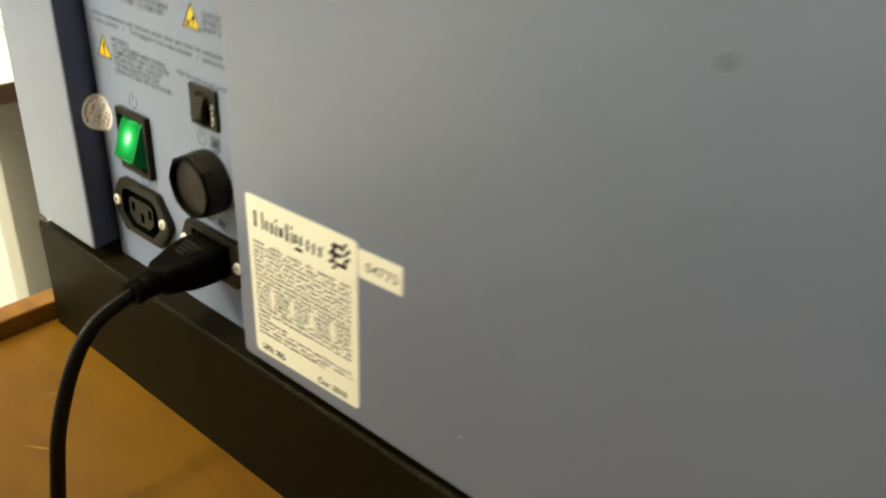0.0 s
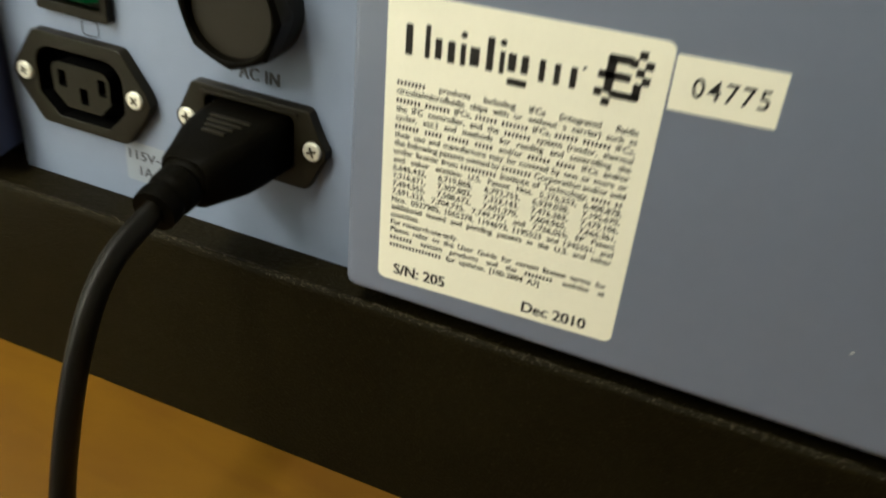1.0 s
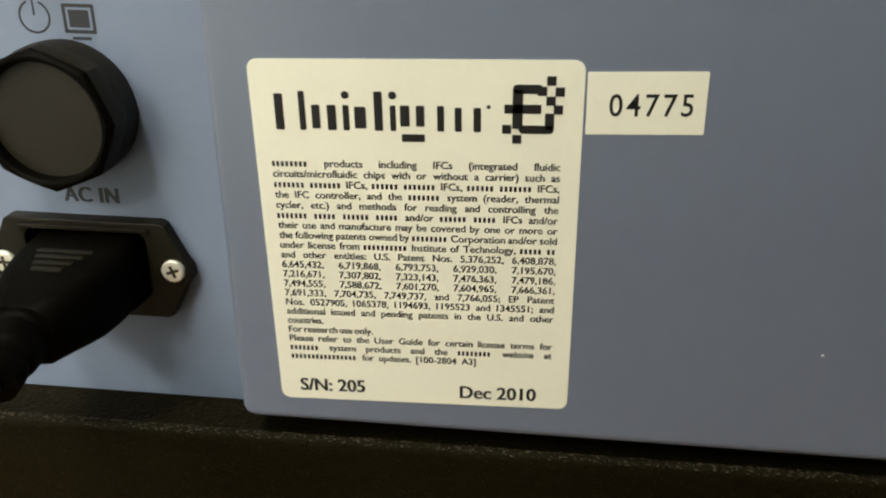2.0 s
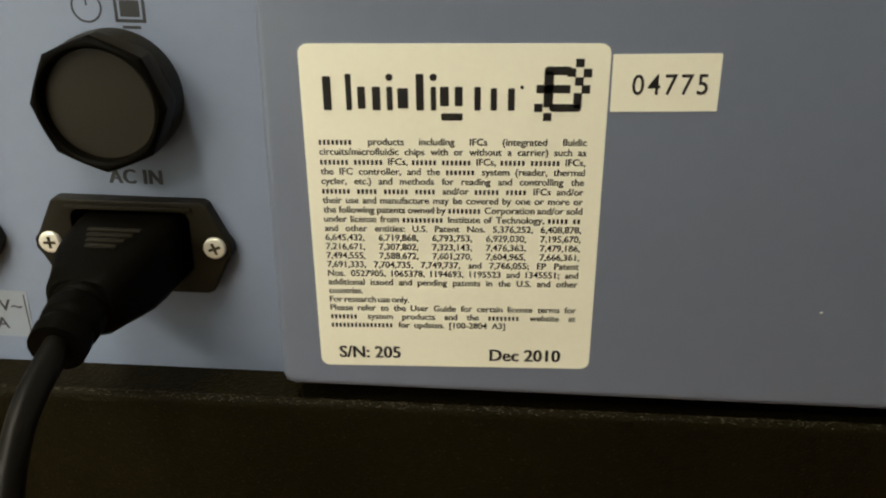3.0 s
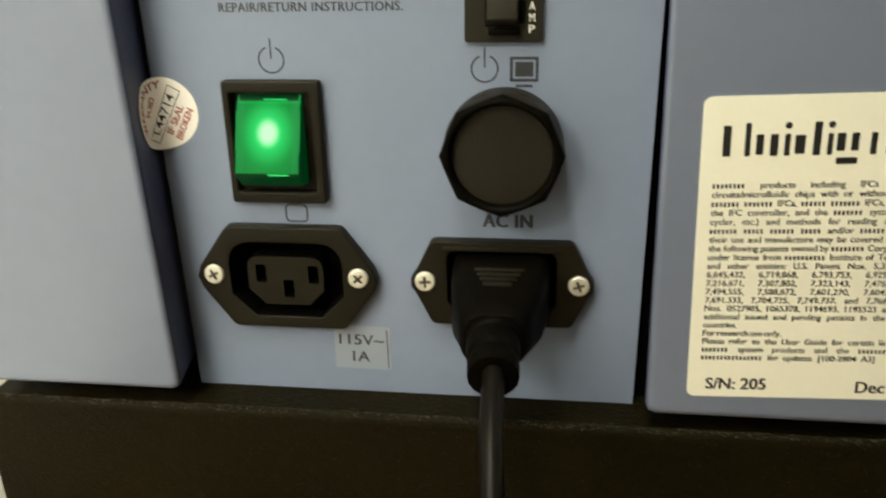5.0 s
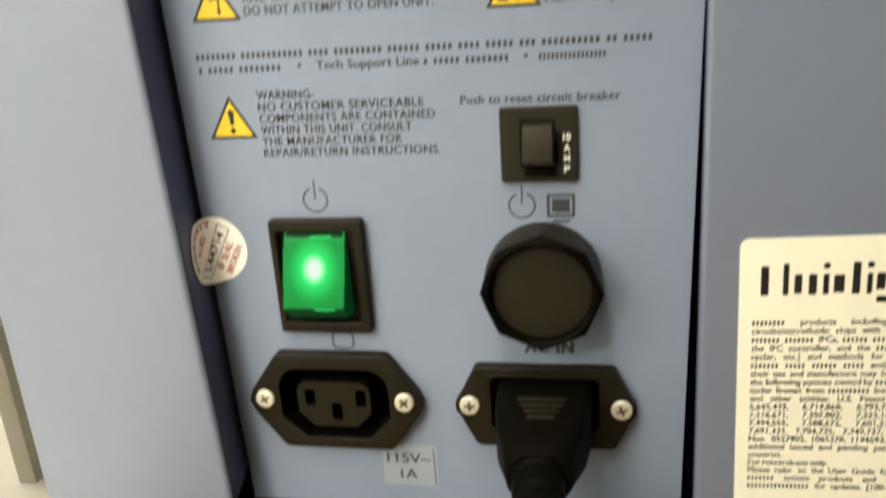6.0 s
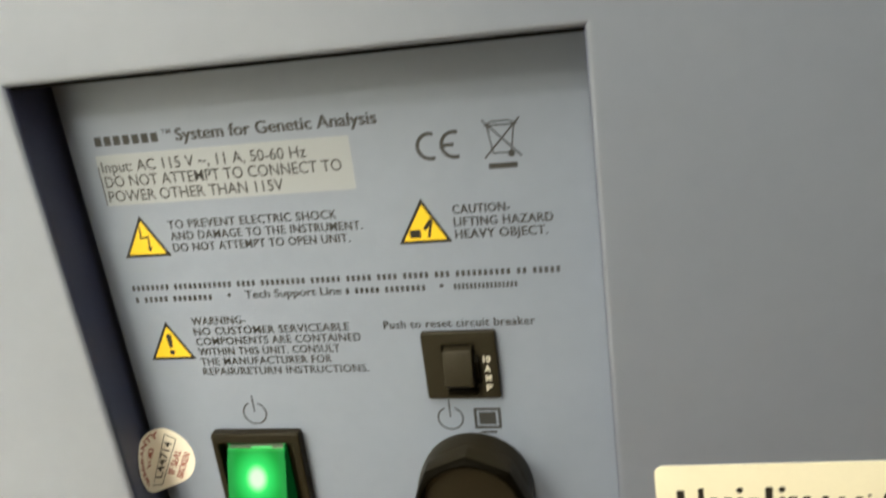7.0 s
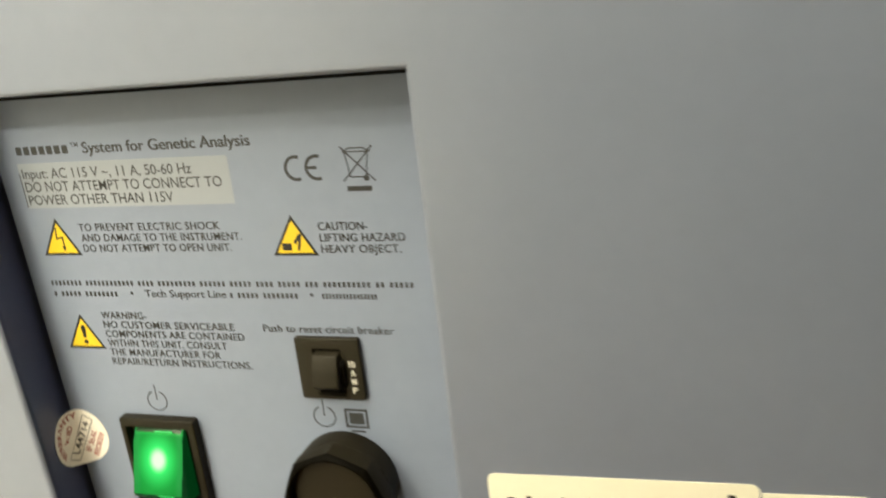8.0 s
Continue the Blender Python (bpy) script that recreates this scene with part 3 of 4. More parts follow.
def inlet():
    cx, cz = 20.1, -0.6
    front = D - 3.6
    outer = [(cx + x, cz + z) for x, z in ((-23.9, 1.2), (-23.9, -1.2), (-22.6, -3.0), (-18.6, -11.2), (-17.4, -11.8), (17.4, -11.8), (18.6, -11.2), (22.6, -3.0), (23.9, -1.2), (23.9, 1.2), (22.6, 3.0), (18.6, 11.2), (17.4, 11.8), (-17.4, 11.8), (-18.6, 11.2), (-22.6, 3.0))]
    bm = bmesh.new()
    hole = [(cx + x, cz + z) for x, z in chamfered(-14.2, 14.2, -10.2, 9.3, 5.0, 2.5)]
    plate(bm, outer, front, D - 0.05, holes=[hole], bevel=0.4)
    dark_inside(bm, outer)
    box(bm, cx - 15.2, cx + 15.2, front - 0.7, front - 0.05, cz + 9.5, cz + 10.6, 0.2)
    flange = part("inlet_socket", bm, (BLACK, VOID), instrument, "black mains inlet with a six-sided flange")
    screw(cx - 20, 0.0, front, flange, 0.05)
    screw(cx + 20, 0.0, front, flange, 0.35)


def round_cap():
    cx, cz = 20.5, 35.9
    bm = bmesh.new()
    lathe(bm, cx, cz, [(D - 0.05, 14.6), (D - 3.0, 14.8), (D - 6.5, 14.6), (D - 7.0, 14.2)])
    n = 32

    def octagon(y, r, mixed):
        ring = []
        for k in range(n):
            a = 2 * math.pi * k / n
            edge = math.cos(math.pi / 8) / math.cos(a % (math.pi / 4) - math.pi / 8)
            ring.append((cx + r * (mixed * edge + 1 - mixed) * math.sin(a), y, cz + r * (mixed * edge + 1 - mixed) * math.cos(a)))
        return ring

    cap = bmesh.new()
    loft(cap, [octagon(D - 5.0, 14.5, 0.0), octagon(D - 6.3, 14.9, 0.35), octagon(D - 8.2, 15.0, 0.6), octagon(D - 11.6, 15.0, 0.85), octagon(D - 12.5, 14.4, 0.7), octagon(D - 12.9, 13.6, 0.3), octagon(D - 12.9, 12.9, 0.0), octagon(D - 12.4, 12.4, 0.0), octagon(D - 9.8, 12.1, 0.0)])
    body = part("round_cap", bm, BLACK, instrument, "black round screw cap with an eight-sided rim")
    cap.normal_update()
    # front and inner faces painted darker than the outer facets that catch light
    for f in cap.faces:
        c = f.calc_center_median()
        if c.y < D - 11.7 or math.hypot(c.x - cx, c.z - cz) < 13.6:
            f.material_index = 1
    part("rim", cap, (BLACK, RUBBER), body, "black rim, shade painted on its front and inner faces", sharp=25)
    part("face", plate(bmesh.new(), circle(cx, cz, 12.05, 40), D - 10.3, D - 9.6), FACE, body, "recessed flat dark brown-black face")


def switch():
    outer, hole = rounded(-50.6, -25.3, 20.4, 52.2, 0.8, 2), rounded(-48.7, -27.7, 23.4, 49.2, 0.4, 1)
    bezel = part("power_switch", plate(bmesh.new(), outer, D - 2.9, D - 0.05, holes=[hole], bevel=0.5, floor_at=19.5), BLACK, instrument, "black-framed rocker switch, lit green")
    profile = [(D + 2.5, 24.6), (D - 4.6, 25.8), (D - 8.0, 28.9), (D - 8.4, 30.0), (D - 6.2, 34.8), (D - 4.3, 40.0), (D - 2.7, 44.6), (D - 1.5, 47.0), (D - 0.3, 48.4), (D + 2.5, 48.6)]
    bm = bmesh.new()
    loft(bm, [[(x, y, z) for y, z in profile] for x in (-47.2, -30.4)])
    bmesh.ops.bevel(bm, geom=[e for e in bm.edges if abs(e.verts[0].co.x - e.verts[1].co.x) < 1e-5], offset=0.6, segments=3, profile=0.5, affect="EDGES")
    spot = (Vector((-38.7, D - 4.8, 39.6)) - HOME[instrument]) / 1000
    bmesh.ops.recalc_face_normals(bm, faces=bm.faces)
    bm.normal_update()
    # sides and ends get the shaded copy of the rocker's green
    for f in bm.faces:
        if abs(f.normal.x) > 0.55 or f.normal.z < -0.3 or (f.normal.z > 0.65 and f.calc_center_median().z > 46.6):
            f.material_index = 1
    rocker = part("rocker", bm, (lit_green(spot), GREEN), bezel, "lit translucent green rocker")
    # glints on two creases, added as thin glowing strips
    for x0, x1, y, z in ((-40.0, -34.0, D - 1.55, 47.4), (-38.4, -33.0, D - 8.4, 29.6)):
        part("edge_glint", box(bmesh.new(), x0, x1, y - 0.12, y + 0.1, z - 0.16, z + 0.16, 0.06, 1), GLINT, rocker, "glowing strip as a glint on the rocker's edge")


def breaker():
    outer = rounded(10.9, 29.4, 61.2, 79.4, 0.6, 2)
    hole = rounded(16.0, 24.0, 64.5, 76.1, 0.3, 1)
    bezel = part("circuit_breaker", plate(bmesh.new(), outer, D - 1.6, D - 0.05, holes=[hole], bevel=0.35, floor_at=D - 0.2), BREAKER, instrument, "black push-to-reset circuit breaker")
    bm = bmesh.new()
    loft(bm, [[(x, y, z) for y, z in [(D - 0.3, 65.0), (D - 4.6, 65.8), (D - 5.6, 66.8), (D - 4.6, 71.5), (D - 3.6, 75.2), (D - 0.3, 75.7)]] for x in (16.4, 23.6)])
    bmesh.ops.bevel(bm, geom=list(bm.edges), offset=0.35, segments=2, profile=0.5, affect="EDGES")
    part("button", bm, BREAKER, bezel)
    step = bmesh.new()
    loft(step, [[(x, y, z) for y, z in [(D - 1.7, 65.6), (D - 2.6, 65.9), (D - 3.4, 67.2), (D - 3.2, 72.2), (D - 1.7, 73.2)]] for x in (23.75, 24.9)])
    part("button_step", step, RUBBER, bezel)
    # dark bar that stands for the shaded slot below the button
    shade_bar = bmesh.new()
    box(shade_bar, 16.6, 24.2, D - 3.2, D - 1.62, 63.0, 64.4, 0.3)
    part("button_shade", shade_bar, RUBBER, bezel)
    for k, (text, x, width) in enumerate((("10", 25.9, 1.75), ("A", 26.1, 1.35), ("M", 26.1, 1.35), ("P", 26.1, 1.35))):
        ink = bmesh.new()
        write(ink, text, x, 71.2 - 2.6 * k, D - 1.66, 1.75, width, 0.10)
        part("letter", ink, WHITE_INK, bezel, "white letter")


outlet()
inlet()
round_cap()
switch()
breaker()

# ---------------------------------------------------------------- printing on the connector panel
Y_INK = D - 0.06


def printed(name, draw, label="", mat=INK, parent=None):
    bm = bmesh.new()
    draw(bm)
    return part(name, bm, mat, parent or instrument, label)


def heading(bm):
    write(bm, "TM", -46.0, 133.4, Y_INK, 1.2, 2.4)
    write(bm, "System for Genetic Analysis", -42.6, 131.6, Y_INK, 2.9, 49.9, 0.22)


printed("text_line", heading, "dark printed heading line")
for k in range(7):
    x = -64.2 + 2.52 * k
    printed("bar", lambda bm: flat(bm, rounded(x, x + 1.9, 131.7, 134.0, 0.15, 1), Y_INK))


def text_rows(lines, x0, z0, pitch, cap, bold=0.13):
    for k, (text, width) in enumerate(lines):
        bm = bmesh.new()
        write(bm, text, x0, z0 - pitch * k, Y_INK, cap, width, bold, 1.08)
        part("text_line", bm, INK, instrument)


text_rows([("TO PREVENT ELECTRIC SHOCK", 44.3), ("AND DAMAGE TO THE INSTRUMENT.", 50.2), ("DO NOT ATTEMPT TO OPEN UNIT.", 46.6)], -50.0, 109.7, 3.05, 2.12)
text_rows([("CAUTION-", 13.4), ("LIFTING HAZARD", 23.0), ("HEAVY OBJECT.", 21.6)], 22.4, 109.0, 3.05, 2.12)
text_rows([("WARNING-", 15.0), ("NO CUSTOMER SERVICEABLE", 42.4), ("COMPONENTS ARE CONTAINED", 45.0), ("WITHIN THIS UNIT. CONSULT", 39.0), ("THE MANUFACTURER FOR", 36.4), ("REPAIR/RETURN INSTRUCTIONS.", 45.8)], -49.8, 83.2, 2.92, 2.12)
text_rows([("Push to reset circuit breaker", 37.6)], 1.6, 80.3, 3, 2.1, 0.14)
text_rows([("AC IN", 12.6)], 14.9, 14.3, 3, 3.5, 0.45)


def maker_lines(bm):
    bars(bm, -64.2, 46.6, 93.4, Y_INK, 2.3, [8, 12, 4, 9, 6, 5, 4, 5, 3, 10, 2, 5])
    bars(bm, -64.0, -42.0, 90.1, Y_INK, 2.3, [1, 5, 8])
    flat(bm, circle(-37.6, 91.2, 0.5, 10), Y_INK)
    write(bm, "Tech Support Line", -33.4, 90.1, Y_INK, 2.1, 25.6, 0.1)
    bars(bm, -6.6, 14.0, 90.1, Y_INK, 2.3, [1, 5, 8])
    flat(bm, circle(17.6, 91.2, 0.5, 10), Y_INK)
    bars(bm, 20.6, 36.2, 90.1, Y_INK, 2.3, [16])


tagged(printed("maker_print", maker_lines, "two lines of small dark print"), kind="stuff")


def conformity_mark(bm):
    for cx, end in ((19.0, 0), (24.6, 1)):
        stroke(bm, arc(cx, 125.3, 2.9, 75, 285, 18), 0.85, Y_INK)
        if end:
            stroke(bm, [(cx - 2.7, 125.3), (cx - 0.3, 125.3)], 0.8, Y_INK - 0.01)


printed("conformity_mark", conformity_mark)


def bin_mark():
    body = printed("crossed_bin_mark", lambda bm: stroke(bm, [(32.4, 128.8), (33.3, 122.6), (37.4, 122.6), (38.4, 128.8)], 0.35, Y_INK), "printed crossed-out wheeled bin")
    printed("bin_lid", lambda bm: stroke(bm, [(31.9, 128.9), (33.6, 129.8), (37.2, 129.8), (39.0, 128.9), (31.9, 128.9)], 0.35, Y_INK - 0.006), parent=body)
    printed("cross_bar", lambda bm: stroke(bm, [(31.4, 130.2), (39.6, 121.6)], 0.4, Y_INK - 0.012), parent=body)
    printed("cross_bar", lambda bm: stroke(bm, [(39.6, 130.2), (31.4, 121.6)], 0.4, Y_INK - 0.018), parent=body)
    printed("bin_wheel", lambda bm: flat(bm, circle(37.4, 122.3, 0.8, 14), Y_INK - 0.024), parent=body)
    printed("date_bar", lambda bm: flat(bm, [(32.0, 119.0), (38.5, 119.0), (38.5, 120.3), (32.0, 120.3)], Y_INK), parent=body)


bin_mark()


def power_icon(cx, cz, r):
    def draw(bm):
        stroke(bm, arc(cx, cz, r, 115, 425, 30), 0.45, Y_INK)
        stroke(bm, [(cx, cz + 0.4), (cx, cz + r + 1.9)], 0.42, Y_INK - 0.008)
    return draw


printed("power_icon", power_icon(-37.6, 57.0, 3.2))
printed("power_icon", power_icon(15.6, 54.8, 3.2))


screen = printed("screen_icon", lambda bm: stroke(bm, [(22.05, 52.05), (28.2, 52.05), (28.2, 57.3), (22.05, 57.3)], 0.72, Y_INK, True), "printed screen icon")
printed("screen_field", lambda bm: flat(bm, [(22.95, 52.9), (27.3, 52.9), (27.3, 56.45), (22.95, 56.45)], Y_INK), parent=screen)
printed("screen_foot", lambda bm: flat(bm, [(23.1, 50.35), (27.2, 50.35), (27.2, 51.0), (23.1, 51.0)], Y_INK), parent=screen)
printed("outlet_icon", lambda bm: stroke(bm, rounded(-37.4, -31.6, 14.6, 19.3, 1.2, 3), 0.48, Y_INK, True))


def triangle_sign(cx, low, symbol):
    w, h = 12.9, 11.0
    sign = part("warning_triangle", flat(bmesh.new(), [(cx - w / 2, low), (cx + w / 2, low), (cx, low + h)], Y_INK), BLACK_INK, instrument, "yellow warning triangle with a black border")
    part("field", flat(bmesh.new(), [(cx - w / 2 + 1.25, low + 0.75), (cx + w / 2 - 1.25, low + 0.75), (cx, low + h - 1.45)], Y_INK - 0.03), YELLOW, sign, "yellow field")
    bm = bmesh.new()
    symbol(bm, cx, low)
    part("symbol", bm, BLACK_INK, sign)


def bolt_symbol(bm, cx, z):
    stroke(bm, [(cx - 0.6, z + 8.0), (cx - 1.0, z + 5.0), (cx + 1.1, z + 5.4), (cx + 0.9, z + 1.6)], 0.5, Y_INK - 0.06)
    flat(bm, [(cx + 0.2, z + 2.6), (cx + 1.6, z + 2.6), (cx + 0.9, z + 1.2)], Y_INK - 0.07)


def load_symbol(bm, cx, z):
    flat(bm, [(cx - 3.6, z + 1.4), (cx - 0.9, z + 1.4), (cx - 0.9, z + 3.4), (cx - 3.6, z + 3.4)], Y_INK - 0.06)
    stroke(bm, [(cx + 0.2, z + 3.6), (cx + 1.8, z + 5.6)], 0.9, Y_INK - 0.06)
    stroke(bm, [(cx + 1.8, z + 5.0), (cx + 1.0, z + 1.6)], 0.7, Y_INK - 0.07)


def bang_symbol(bm, cx, z):
    flat(bm, [(cx - 0.5, z + 3.5), (cx + 0.5, z + 3.5), (cx + 0.85, z + 7.0), (cx, z + 7.6), (cx - 0.85, z + 7.0)], Y_INK - 0.06)
    flat(bm, circle(cx, z + 2.1, 0.75, 14), Y_INK - 0.06)


triangle_sign(-57.2, 102.6, bolt_symbol)
triangle_sign(15.2, 102.2, load_symbol)
triangle_sign(-57.2, 73.5, bang_symbol)


def stuck_label(name, outline, y, mat, label, tilt=(0, 0, 0), thick=0.12):
    bm = plate(bmesh.new(), outline, y - thick, y - 0.01)
    turned(bm, *tilt)
    return part(name, bm, mat, instrument, label)


def input_label():
    tape = stuck_label("input_label", rounded(-65.0, 0.2, 116.6, 129.4, 0.3, 1), D, TAPE, "pale printed tape label with the mains input rating")
    for k, (text, width) in enumerate((("Input: AC 115 V ~, 11 A, 50-60 Hz", 53.4), ("DO NOT ATTEMPT TO CONNECT TO", 61.6), ("POWER OTHER THAN 115V", 46.4))):
        bm = bmesh.new()
        write(bm, text, -64.0, 125.1 - 3.75 * k, D - 0.17, 2.75, width)
        part("text_line", bm, INK, tape)
    part("edge_line", stroke(bmesh.new(), [(-64.9, 117.0), (-64.9, 126.6)], 0.3, D - 0.17), INK, tape, "thin dark printed edge")


def outlet_label():
    tape = stuck_label("outlet_label", rounded(-7.9, 7.9, -6.7, 6.7, 0.4, 2), D, TAPE, "small pale tape label with the outlet rating", (-18.8, -22.4, -0.6))
    for text, x, z, width in (("115V~", -6.6, 0.9, 12.6), ("1A", -2.9, -4.3, 4.8)):
        bm = bmesh.new()
        write(bm, text, x, z, D - 0.17, 3.1, width, 0.12)
        part("text_line", turned(bm, -18.8, -22.4, -0.6), INK, tape)
    edge = stroke(bmesh.new(), [(7.3, -5.9), (7.0, 5.6)], 0.3, D - 0.17)
    part("edge_line", turned(edge, -18.8, -22.4, -0.6), INK, tape, "thin dark printed edge")


input_label()
outlet_label()


def warranty_seal():
    """A round paper seal folded into the corner between the cut-out's side and the panel."""
    cx, cz, r = -68.0, 43.6, 9.6

    def place(u, w, lift):
        """A point of the flat seal, laid on the panel and turned up the side wall past a rounded fold."""
        x, z = cx + u, cz + w
        fold = -69.85 - 0.032 * (z - 44)
        bend, steep = 5.5, 1.735
        if x > fold + bend:
            return Vector((x, D - 0.05 - lift, z))
        s = fold + bend - x
        a = min(s / bend, steep)
        rest = max(0.0, s - steep * bend)
        y = D - 0.05 - bend * (1 - math.cos(a)) - rest * math.sin(steep)
        x = fold + bend - bend * math.sin(a) - rest * math.cos(steep)
        return Vector((x + lift * math.sin(a), y - lift * math.cos(a), z))

    bm = bmesh.new()
    n = 40
    rings = [[place(r * f * math.cos(2 * math.pi * k / n), r * 0.97 * f * math.sin(2 * math.pi * k / n), 0.06) for k in range(n)] for f in (0.001, 0.2, 0.4, 0.6, 0.8, 0.92, 1.0)]
    rings.append([place(r * math.cos(2 * math.pi * k / n), r * 0.97 * math.sin(2 * math.pi * k / n), 0.0) for k in range(n)])
    seal = part("warranty_seal", loft(bm, rings, False), SEAL, instrument, "round white warranty seal with red print, folded into a corner")
    lines = []
    for text, w, z, cap, mat, bold in (("WARRANTY", 15.6, 0.0, 1.9, RED_INK, 0.15), ("VOID", 5.4, 3.0, 1.7, RED_INK, 0.15), ("IF SEAL", 8.2, -4.6, 1.8, RED_INK, 0.12), ("BROKEN", 8.8, -7.2, 1.8, RED_INK, 0.12), ("L44714", 11.0, -1.4, 2.1, BLACK_INK, 0.0)):
        ink = bmesh.new()
        write(ink, text, -w / 2, z, 0, cap, w, bold)
        if z == 0.0:  # this word follows the rim
            for v in ink.verts:
                a, out = v.co.x / 7.0, 6.5 + v.co.z
                v.co.x, v.co.z = out * math.sin(a), out * math.cos(a)
        lines.append((ink, mat))
    frame_line = stroke(bmesh.new(), [(-7.4, -2.1), (7.4, -2.1), (7.4, 1.4), (-7.4, 1.4)], 0.2, 0.0, True)
    lines.append((frame_line, BLACK_INK))
    up = radians(62)
    c, s = math.cos(up), math.sin(up)
    for ink, mat in lines:
        for v in ink.verts:
            lift = 0.12 - v.co.y
            v.co = place(c * v.co.x - s * v.co.z, s * v.co.x + c * v.co.z, lift)
        part("text_line", ink, mat, seal)


warranty_seal()


# ---------------------------------------------------------------- labels on the back cover
def data_label():
    tilt = (97.3, 14.8, 1.8)
    label = stuck_label("data_label", rounded(-31.3, 31.3, -37.4, 37.4, 2.0, 5), 0, LABEL, "cream printed data label with rounded corners", tilt, 0.18)
    y = -0.24

    def stem(outline):
        part("bar", turned(flat(bmesh.new(), outline, y), *tilt), BLACK_INK, label)

    for x0, x1, z0, z1 in ((-26.7, -25.0, 0, 7.0), (-22.0, -20.8, 0, 7.5), (-19.6, -18.0, 0.3, 4.9), (-16.6, -14.9, 0, 4.9), (-13.6, -12.4, 0, 4.9), (-11.4, -9.2, 0.4, 4.6), (-7.6, -6.0, 0, 7.5), (-4.6, -3.5, 0, 4.9), (-2.7, -0.9, 0.9, 4.9), (0.3, 1.9, 0.9, 4.9), (-2.5, 1.9, -2.1, -0.6), (4.3, 5.6, 0, 4.9), (7.6, 8.9, 0, 4.6), (11.1, 12.5, 0, 4.6)):
        stem(rounded(x0, x1, 23.9 + z0, 23.9 + z1, 0.25, 2))
    for x in (-13.0, -4.05):
        stem(circle(x, 30.7, 0.75, 14))
    stem(circle(13.9, 28.7, 0.4, 10))
    sign = bmesh.new()
    for x0, x1, z0, z1, r in ((18.3, 23.9, 31.2, 32.9, 0.8), (16.8, 23.6, 27.5, 29.2, 0.2), (19.5, 26.0, 23.7, 25.3, 0.8), (18.3, 20.2, 24.6, 32.0, 0.3), (24.3, 26.0, 24.4, 27.6, 0.3)):
        flat(sign, rounded(x0, x1, z0, z1, r, 3), y - 0.004)
    for x, z in ((25.3, 33.6), (26.9, 31.6), (23.7, 31.7), (25.3, 29.9), (26.7, 28.3), (17.3, 24.5), (19.2, 22.6)):
        flat(sign, [(x - 0.85, z - 0.85), (x + 0.85, z - 0.85), (x + 0.85, z + 0.85), (x - 0.85, z + 0.85)], y - 0.008)
    part("emblem", turned(sign, *tilt), BLACK_INK, label, "black emblem of bars and squares")
    lines = (
        "#8 products including IFCs (integrated fluidic",
        "circuits/microfluidic chips with or without a carrier) such as",
        "#7 #7 IFCs, #6 #7 IFCs, #6 #7 IFCs,",
        "the IFC controller, and the #7 system (reader, thermal",
        "cycler, etc.) and methods for reading and controlling the",
        "#7 #5 #6 #5 and/or #6 #5 IFCs and/or",
        "their use and manufacture may be covered by one or more or",
        "the following patents owned by #8 Corporation and/or sold",
        "under license from #10 Institute of Technology, #5 #2",
        "and other entities: U.S. Patent Nos. 5,376,252, 6,408,878,",
        "6,645,432, 6,719,868, 6,793,753, 6,929,030, 7,195,670,",
        "7,216,671, 7,307,802, 7,323,143, 7,476,363, 7,479,186,",
        "7,494,555, 7,588,672, 7,601,270, 7,604,965, 7,666,361,",
        "7,691,333, 7,704,735, 7,749,737, and 7,766,055; EP Patent",
        "Nos. 0527905, 1065378, 1194693, 1195523 and 1345551; and",
        "additional issued and pending patents in the U.S. and other",
        "countries.",
        "For research use only.",
        "Please refer to the User Guide for certain license terms for",
        "#7 system products and the #8 website at",
        "#16 for updates. [100-2804 A3]",
    )
    for k, line in enumerate(lines):
        right = {16: -20.6, 17: -10.2, 20: 11.6}.get(k, 27.5)
        fine = bmesh.new()
        if k == 16:
            write(fine, line, -28.3, 16.5 - 2.18 * k, y, 1.45, 7.6, 0.07)
        else:
            justified(fine, line, -28.3, right, 16.5 - 2.18 * k, y, 1.45, 0.07)
        part("text_line", turned(fine, *tilt), BLACK_INK, label)
    for text, x, z, width in (("S/N: 205", -26.9, -35.2, 14.2), ("Dec 2010", 8.2, -35.6, 16.2)):
        foot = bmesh.new()
        write(foot, text, x, z, y, 3.0, width, 0.2)
        part("text_line", turned(foot, *tilt), BLACK_INK, label)


def number_tag():
    tilt = (138.8, 45.7, 2.3)
    tag = stuck_label("number_tag", rounded(-10.7, 10.7, -5.8, 5.8, 0.2, 1), 0, LABEL, "small cream tag with a stamped number", tilt, 0.14)
    bm = bmesh.new()
    write(bm, "04775", -6.6, -2.3, -0.20, 4.0, 15.0, 0.0, 1.22)
    part("lettering", turned(bm, *tilt), BLACK_INK, tag)


def paint_chips():
    for x, z, r in ((179.8, -4.4, 0.36), (163.0, 78.0, 0.18), (-122.6, -31.0, 0.4)):
        part("paint_chip", plate(bmesh.new(), [(x + r * 1.3, z), (x + 0.3 * r, z + r), (x - r, z + 0.4 * r), (x - 0.5 * r, z - r)], -0.06, 0.05), WHITE, instrument, "tiny pale paint chip")


def smudge():
    rng = random.Random(3)
    pts = [(243 + 2.3 * (1 + 0.25 * rng.random()) * math.cos(k / 14 * 6.283), 145 + 2.0 * (1 + 0.25 * rng.random()) * math.sin(k / 14 * 6.283)) for k in range(14)]
    part("smudge", flat(bmesh.new(), pts, -0.03), SMUDGE, instrument, "faint grey smudge on the paint")


smudge()
data_label()
number_tag()
paint_chips()


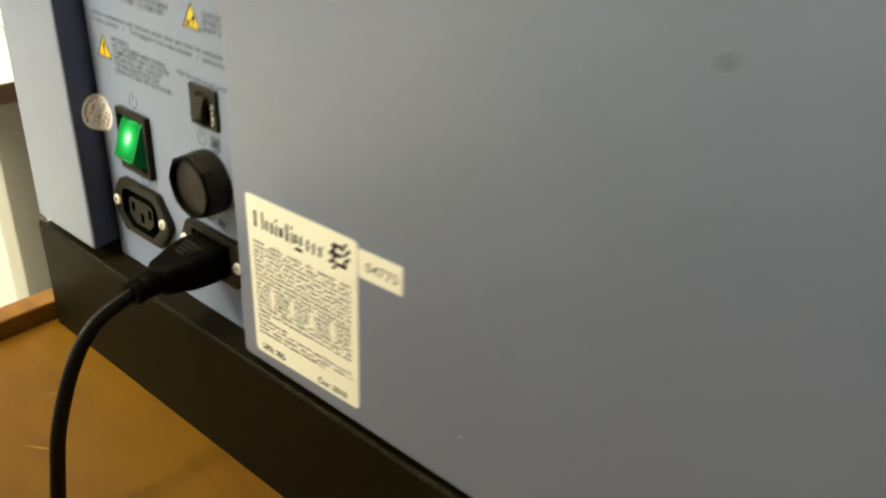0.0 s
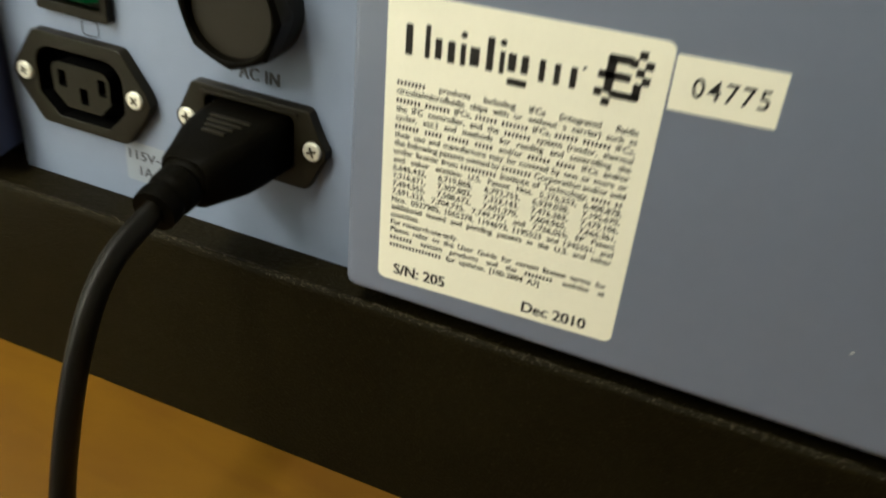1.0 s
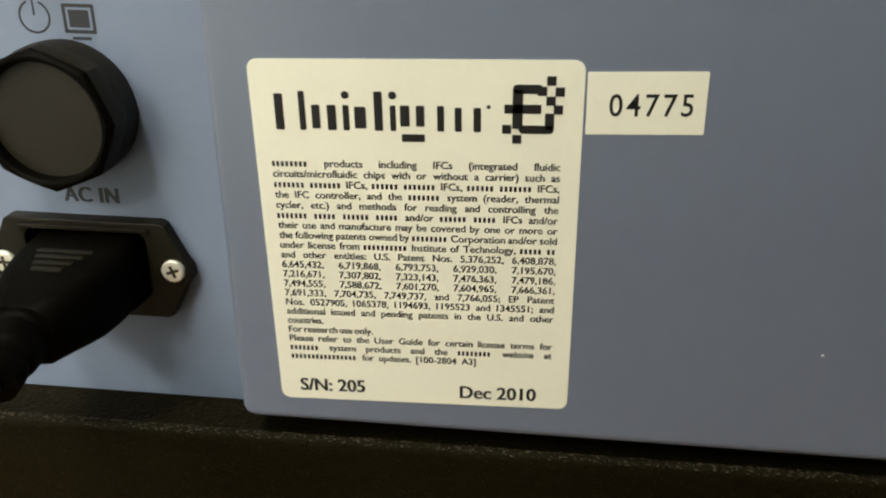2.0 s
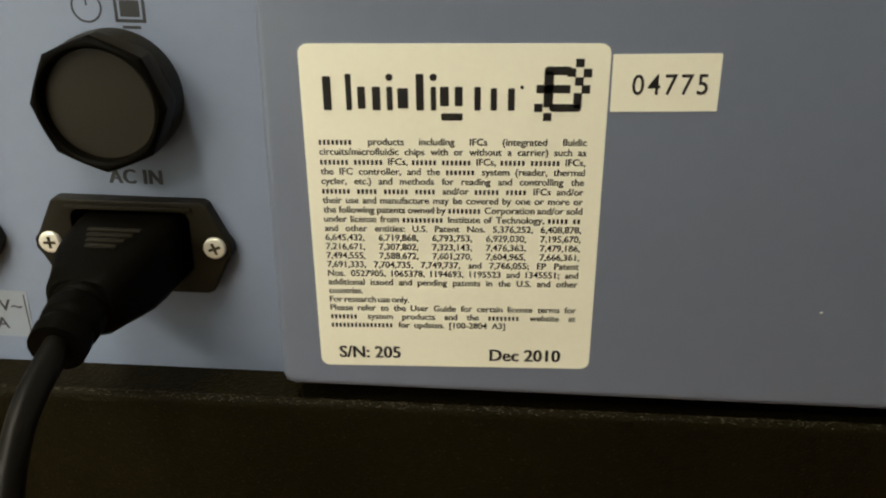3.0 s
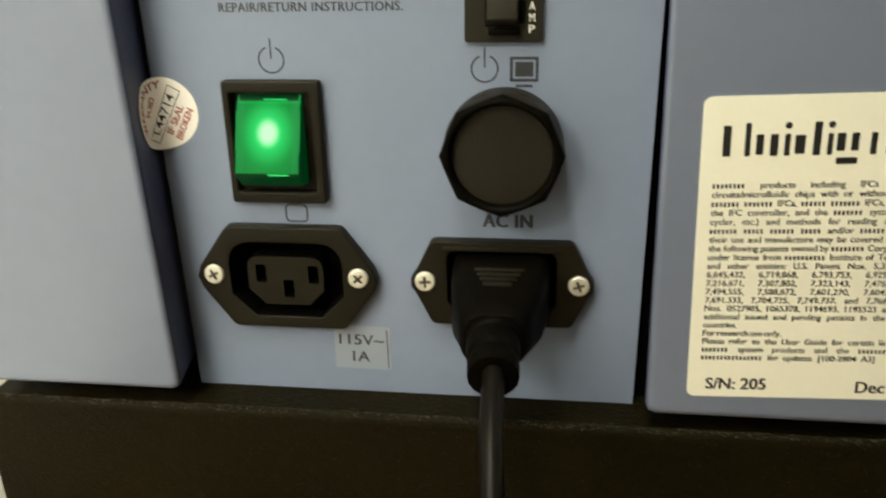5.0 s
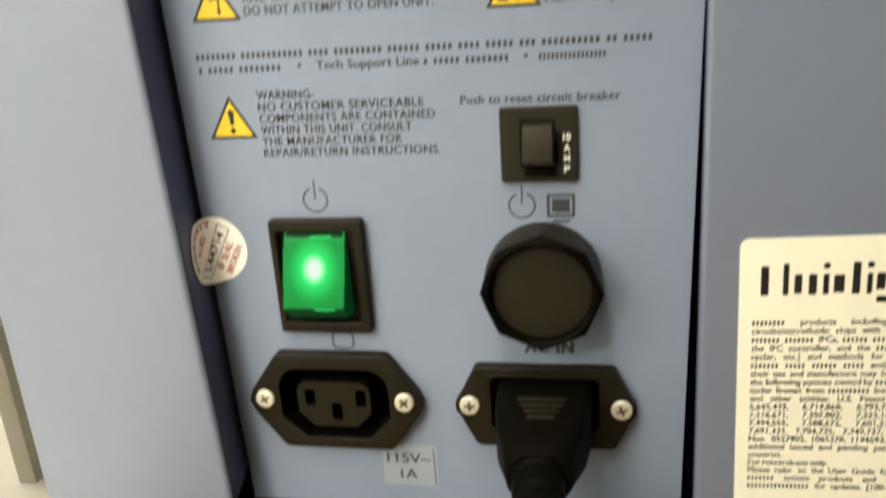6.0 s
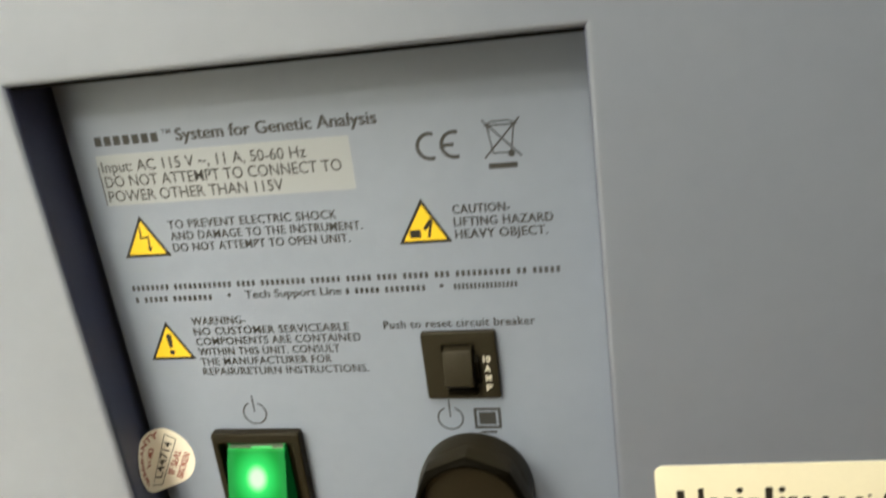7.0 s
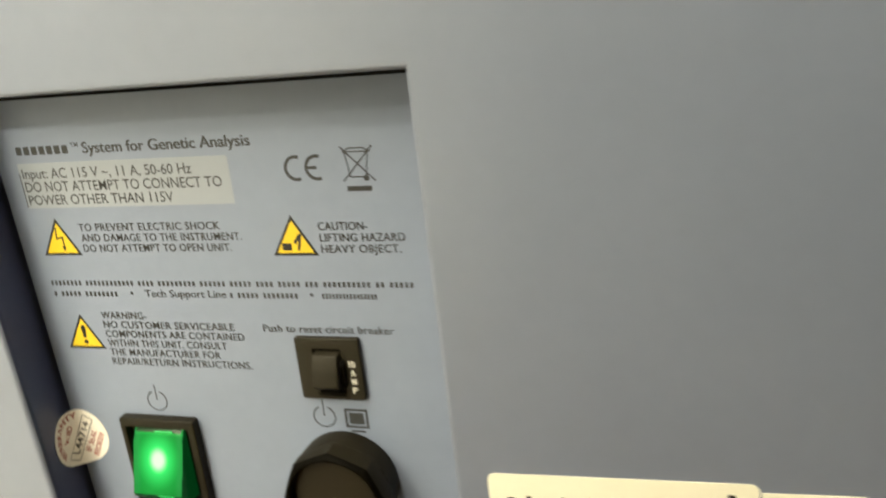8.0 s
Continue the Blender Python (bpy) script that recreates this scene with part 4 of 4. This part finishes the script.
# ---------------------------------------------------------------- the power cord
def power_cord():
    cx = 20.1
    root = thing("power_cord", (cx, -60, BENCH), "black power cord plugged into the mains inlet, hanging to the bench", "power cord")
    bm = bmesh.new()
    front = D - 3.6
    rows = [(front + 2.8, 25.0, 16.8, -0.9, 3), (front - 2.0, 25.0, 16.8, -0.9, 3.2), (front - 10.0, 23.8, 16.8, -1.2, 3.4), (front - 15.5, 22.2, 16.4, -1.5, 3.6), (front - 18.0, 20.8, 15.8, -1.7, 3.8), (front - 23.0, 17.6, 14.8, -1.9, 4.2), (front - 27.5, 15.4, 14.0, -2.0, 4.6), (front - 28.6, 13.6, 12.8, -2.0, 4.8)]
    loft(bm, [section(y, cx, cz, w, h, r) for y, w, h, cz, r in rows])
    plug = part("plug", bm, RUBBER, root, "moulded black plug")
    for k in range(4):
        grip = bmesh.new()
        y = front - 8.4 - 2.5 * k
        box(grip, cx - 6.2 + 0.9 * k, cx + 6.2 - 0.9 * k, y - 0.7, y + 0.7, 6.5 - 0.2 * k, 7.7 - 0.2 * k, 0.35)
        # lighter black than the plug, giving the ridge a painted faint highlight
        part("grip_ridge", grip, BLACK, plug)
    way = smooth_line([(cx, front - 26, -2.0), (cx, front - 30, -2.3), (cx + 0.9, front - 42, -3.8), (cx + 1.7, -47.5, -9.4), (cx + 3.4, -61, -24), (cx + 5.2, -72.5, -50), (cx + 6.0, -77.5, -74), (cx + 6.8, -81.5, -91), (cx + 11, -94, -98.8), (cx + 34, -130, -99.6), (cx + 80, -180, -99.6), (cx + 170, -230, -99.6), (cx + 330, -255, -99.6)], 10)
    part("cable", tube(bmesh.new(), way, 3.55, wide=0.7), CORD, root)
    stub = [p for p in way if p.y > front - 43.5]

    def ribbed(t):
        """A tapering sleeve with three swollen rings and narrow necks between them."""
        ring = abs(math.cos(math.pi * (3 * t + 0.05)))
        return 6.9 - 1.2 * t - 0.7 * (1 - min(1.0, 1.8 * ring))

    part("strain_relief", tube(bmesh.new(), smooth_line(stub[::2], 4), ribbed), RUBBER, root, "ribbed strain relief")


power_cord()
